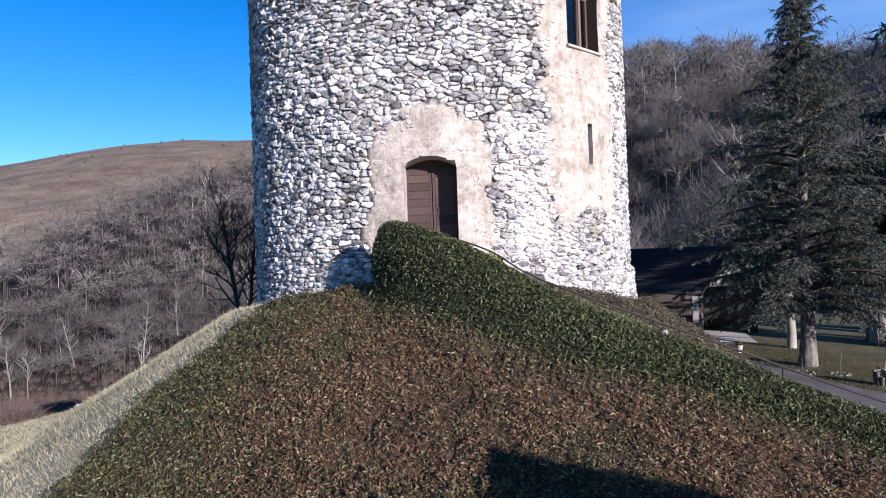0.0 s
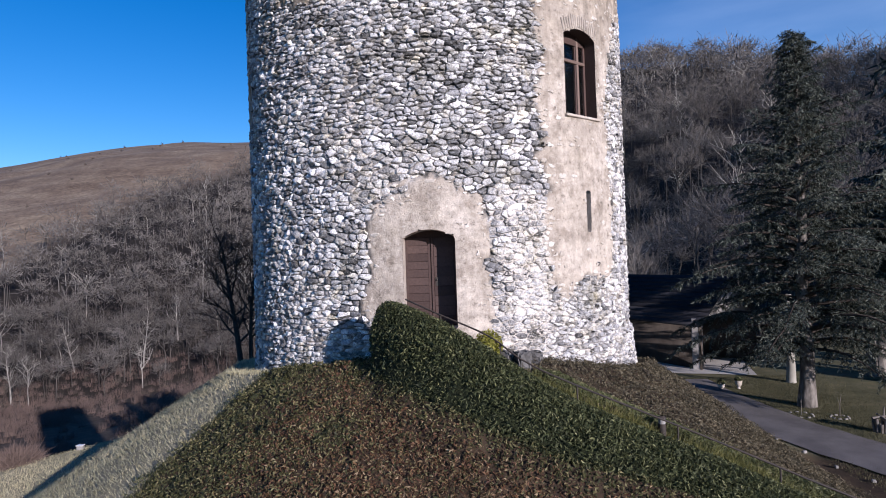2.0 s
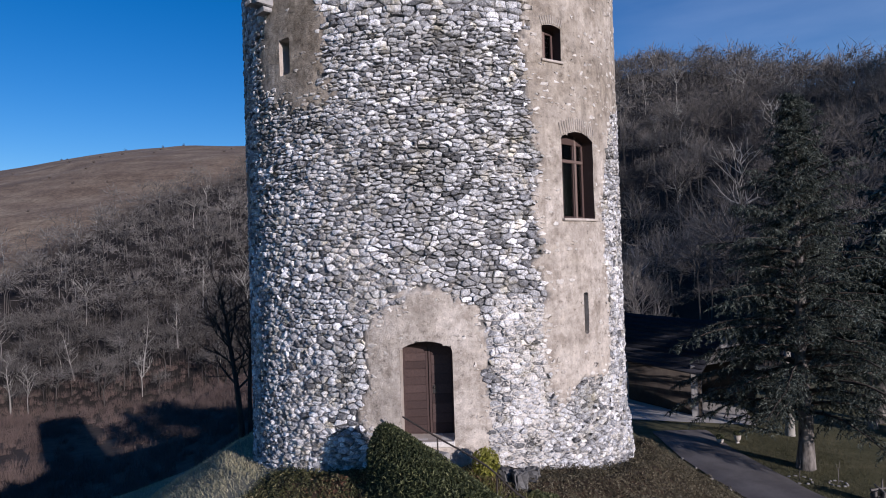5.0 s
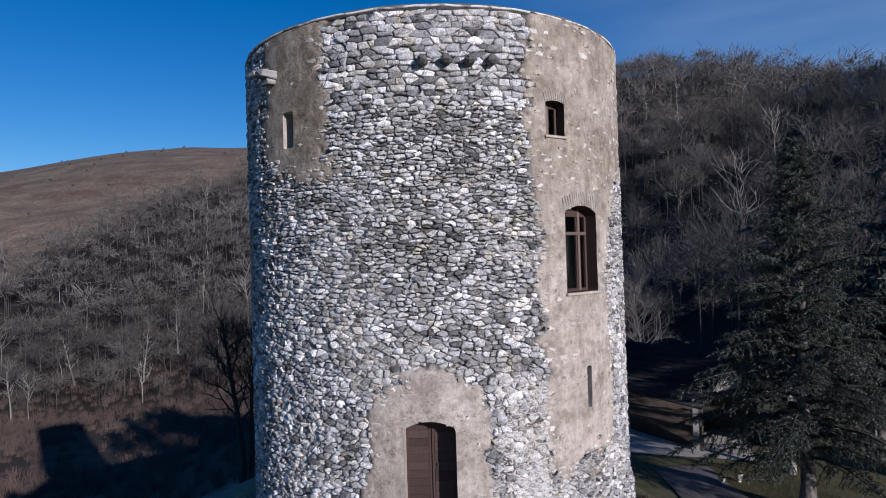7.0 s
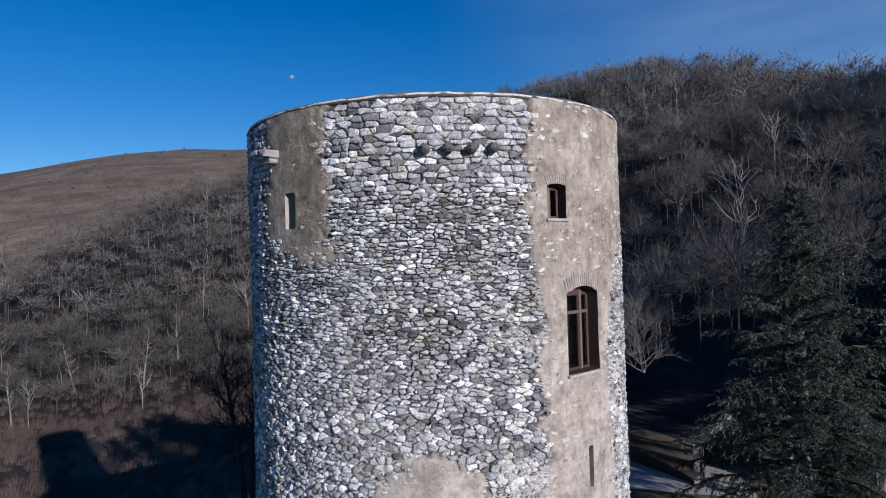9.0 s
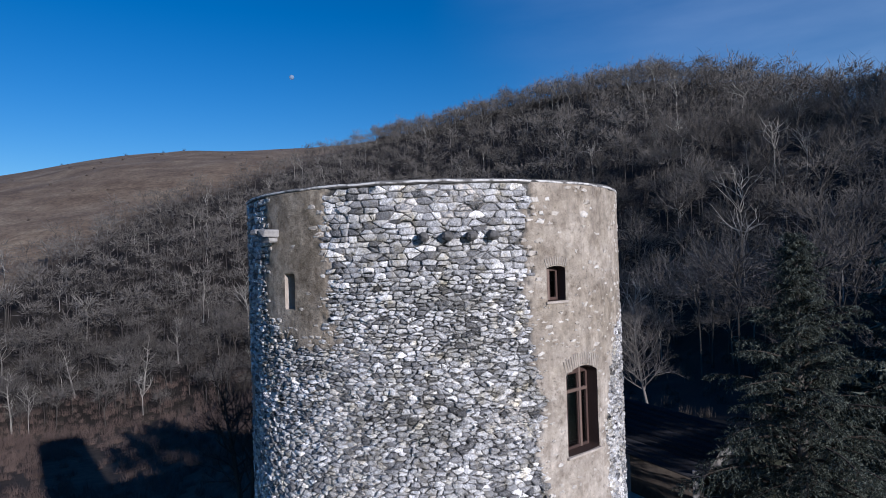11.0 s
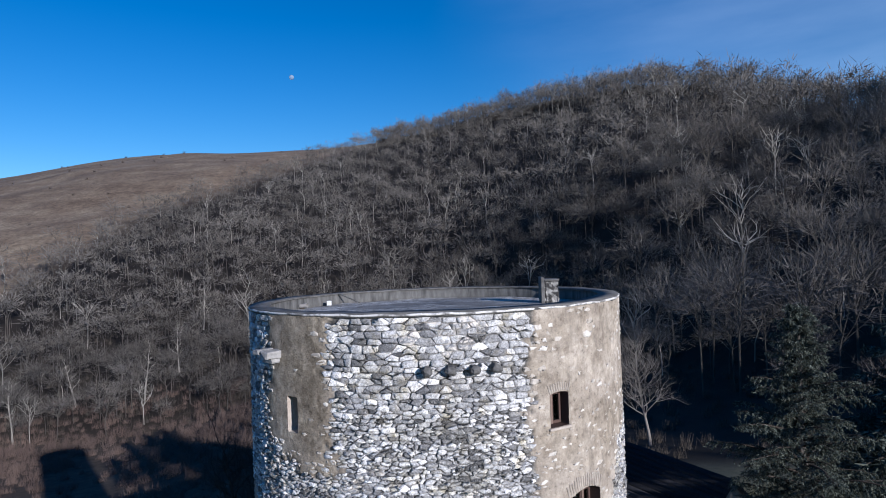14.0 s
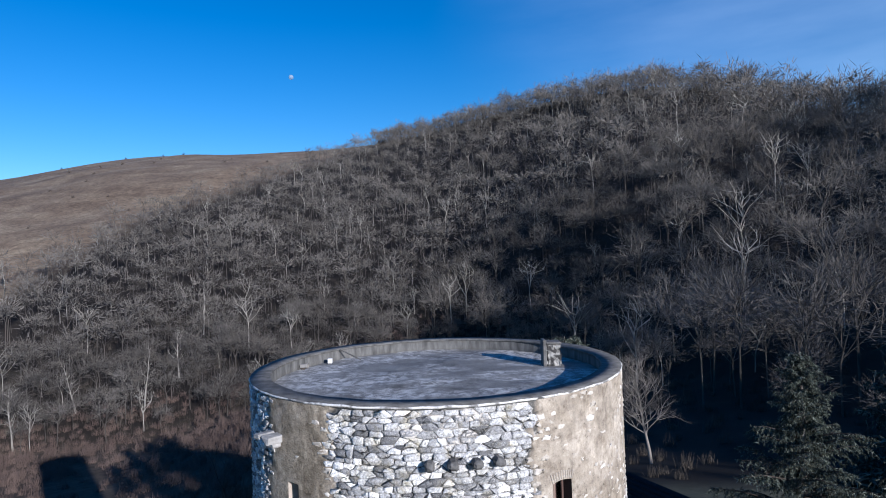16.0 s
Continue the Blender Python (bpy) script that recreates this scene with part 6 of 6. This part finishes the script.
# the moon by day
m, nt, b = material("moon_dust", 1.0)
nt.links.new(ramp(nt, noise_of(nt, 0.06, 5, 0.6), [(0.35, (0.22, 0.28, 0.36)), (0.6, (0.42, 0.50, 0.60))]), b.inputs["Base Color"])
veil, both = nt.nodes.new("ShaderNodeBsdfTransparent"), nt.nodes.new("ShaderNodeMixShader")
both.inputs[0].default_value = 0.45
nt.links.new(veil.outputs[0], both.inputs[1])
nt.links.new(b.outputs[0], both.inputs[2])
nt.links.new(both.outputs[0], nt.nodes["Material Output"].inputs["Surface"])
bm = bmesh.new()
bmesh.ops.create_uvsphere(bm, u_segments=32, v_segments=16, radius=15.0)
moon = part("moon", bm, m, None)
moon.matrix_basis = Matrix.Translation((0.35 - 0.2258 * 4000, -18.85 + 0.932 * 4000, 18.6 + 0.2837 * 4000))
tagged(moon, "pale daytime moon in the blue sky", "moon")


# ---- tower: rubble facing, stone by stone ----
def clip(poly, nx, ny, c):
    """The part of the polygon where nx*x + ny*y <= c."""
    out = []
    for k in range(len(poly)):
        p, q = poly[k - 1], poly[k]
        dp, dq = nx * p[0] + ny * p[1] - c, nx * q[0] + ny * q[1] - c
        if (dp < 0) != (dq < 0):
            u = dp / (dp - dq)
            out.append((p[0] + u * (q[0] - p[0]), p[1] + u * (q[1] - p[1])))
        if dq <= 0:
            out.append(q)
    return out


rng = np.random.RandomState(5)


def squash(z):
    """How flat the stones lie at a height: roundish below, thin slabs higher up."""
    return np.interp(z, [0, 4.4, 5.6, 8.0, 10.0, 13.0, 13.5], [2.1, 2.0, 1.5, 1.75, 2.2, 2.3, 2.5])


def girth(z):
    """Size of the stones at a height against those of the main wall."""
    return np.interp(z, [12.9, 13.5], [1.0, 1.32])


def random_rubble():
    """Outlines of the stones, laid without true courses."""
    seeds, z = [], FOOT + 0.1
    while z < TOP + 0.1:
        flat = squash(z)
        h, w = rng.uniform(0.10, 0.17) * 1.5 / flat * girth(z) ** 2.2, 0.195 * girth(z)
        s = -math.pi * R + rng.uniform(0, w)
        while s < math.pi * R:
            step = w * rng.choice([0.45, 0.7, 0.9, 1.1, 1.35, 1.8], p=[0.16, 0.22, 0.22, 0.2, 0.13, 0.07])
            step *= 2.6 if abs(s) > 8.2 else 1
            seeds.append((s + step / 2, z + h / 2 + rng.normal(0, 0.30 if z < 12.8 else 0.14) * h))
            s += step
        z += h
    cell = 0.5
    level = np.linspace(0, 16, 400)
    lift = np.concatenate([[0], np.cumsum(squash(0.5 * (level[1:] + level[:-1])) * np.diff(level))])
    pts = np.array(seeds)
    pts[:, 1] = np.interp(pts[:, 1], level, lift)
    weight = 0.022 * rng.rand(len(pts)) ** 2.2 * girth(np.array(seeds)[:, 1]) ** 2
    buckets = {}
    for k, p in enumerate(pts):
        buckets.setdefault((int(p[0] // cell), int(p[1] // cell)), []).append(k)
    found = []
    for k, (x, y) in enumerate(pts):
        poly = [(x - 0.5, y - 0.5), (x + 0.5, y - 0.5), (x + 0.5, y + 0.5), (x - 0.5, y + 0.5)]
        bi, bj = int(x // cell), int(y // cell)
        near = [n_ for a in (-1, 0, 1) for b_ in (-1, 0, 1) for n_ in buckets.get((bi + a, bj + b_), ())]
        near.sort(key=lambda n_: (pts[n_][0] - x) ** 2 + (pts[n_][1] - y) ** 2)
        for n_ in near[1:24]:
            dx, dy = pts[n_][0] - x, pts[n_][1] - y
            poly = clip(poly, dx, dy, dx * (x + dx / 2) + dy * (y + dy / 2) + 0.5 * (weight[k] - weight[n_]))
            if len(poly) < 3:
                break
        if len(poly) > 2:
            poly = np.array(poly)
            poly[:, 1] = np.interp(poly[:, 1], lift, level)
            found.append(poly)
    return found


ROUND = np.array([(math.cos(k), math.sin(k)) for k in np.arange(0, 6.2, 0.785)])
stones, picked = [], []
for p in random_rubble():
    c = p.mean(0)
    s0, z0 = c
    pl_k, lime_k = float(plaster_amount(s0, z0)), float(lime_amount(s0, z0))
    spot = pl_k > 0.45
    rim_k = plaster_amount(s0 + 0.24 * ROUND[:, 0], z0 + 0.24 * ROUND[:, 1]).mean()
    chance = (0.20 if z0 > 11.2 else 0.07) if s0 > 2 else 0.04
    if rim_k < 0.9:
        chance = 0.45
    if (spot and rng.rand() > chance) or z0 > TOP:
        continue
    half = np.abs(p - c).max(0)
    if half.min() < 0.022:
        continue
    gap = (0.009 + 0.010 * rng.rand()) * (0.7 if z0 > 12.9 else 1)
    p = c + (p - c) * np.maximum(0.5, 1 - gap / half)
    if spot:
        p = c + (p - c) * rng.uniform(0.45, 0.9)
    if abs(s0) < 8.2:
        cut = rng.uniform(0.05, 0.16) if z0 < 9 else rng.uniform(0.04, 0.10)
        q, nxt = np.empty((2 * len(p), 2)), np.roll(p, -1, 0)
        if spot or rng.rand() < (0.85 if z0 < 13.2 else 0.5):
            q[0::2], q[1::2] = p + (nxt - p) * cut, p + (nxt - p) * (1 - cut)
            p = q + rng.normal(0, 0.009, q.shape)
        else:
            q[0::2], q[1::2] = p + (nxt - p) * 0.2, p + (nxt - p) * 0.8
            p = q if rng.rand() < 0.35 else p
            p = p + rng.normal(0, 0.011, p.shape)
    if any(inside(key, p[:, 0], p[:, 1], 0.004).any() for key in OPENINGS):
        continue
    p[:, 1] = np.minimum(p[:, 1], TOP - 0.03)
    n, flare = len(p), float(base_flare(c[0], c[1]))
    h = rng.uniform(-0.028, 0.042) * (1 - 0.4 * lime_k) * (0.7 if z0 > 13.8 else 1) * (0.5 if s0 < -5.2 else 1) + flare
    if spot:
        h = 0.016 if rim_k > 0.9 else 0.022
    slope = rng.normal(0, 0.16, 2) * (0.08 if spot else 1)
    lean = np.clip((p - c) @ slope, -0.03, 0.03)
    i1, i2 = c + (p - c) * 0.965, c + (p - c) * rng.uniform(0.66, 0.86)
    ring0 = wall_point(p[:, 0], p[:, 1], np.full(n, R - 0.11 + flare))
    ring1 = wall_point(i1[:, 0], i1[:, 1], R + h - (0.004 if spot else 0.014) + lean + rng.normal(0, 0.004, n))
    ring2 = wall_point(i2[:, 0], i2[:, 1], R + h + lean * 0.8 + rng.normal(0, 0.006, n))
    mid = wall_point(c[:1], c[1:2], np.array([R + h + rng.normal(0.002, 0.008)]))
    v = np.concatenate([ring0, ring1, ring2, mid])
    i = np.arange(n)
    j = (i + 1) % n
    t = np.concatenate([np.stack([i, j, n + j], -1), np.stack([i, n + j, n + i], -1),
                        np.stack([n + i, n + j, 2 * n + j], -1), np.stack([n + i, 2 * n + j, 2 * n + i], -1),
                        np.stack([2 * n + i, 2 * n + j, np.full(n, 3 * n)], -1)])
    if not spot and len(picked) < 300 and abs(s0) < 1.75 and 8.0 < z0 < 12.6:
        picked.append((v, t))
    else:
        stones.append((v, t, 2 if spot else int(rng.rand() < lime_k)))


def joined(chosen):
    off, vs, ts = 0, [], []
    for v, t, _ in chosen:
        vs.append(v)
        ts.append(t + off)
        off += len(v)
    return np.concatenate(vs), np.concatenate(ts)


for tag, name, mat, label in ((0, "rubble_stone_rest", "stone", ""), (1, "limed_stone_rest", "limed_stone", "grey stones smeared with pale lime"), (2, "bedded_stone_rest", "pale_stone", "pale stones showing in the plaster")):
    v, t = joined([s_ for s_ in stones if s_[2] == tag])
    part(name, array_mesh(name, v, t, M[mat]), None, tower, label)["kind"] = "stuff"
for v, t in picked:
    part("stone", array_mesh("stone", v, t, M["stone"]), None, wall)
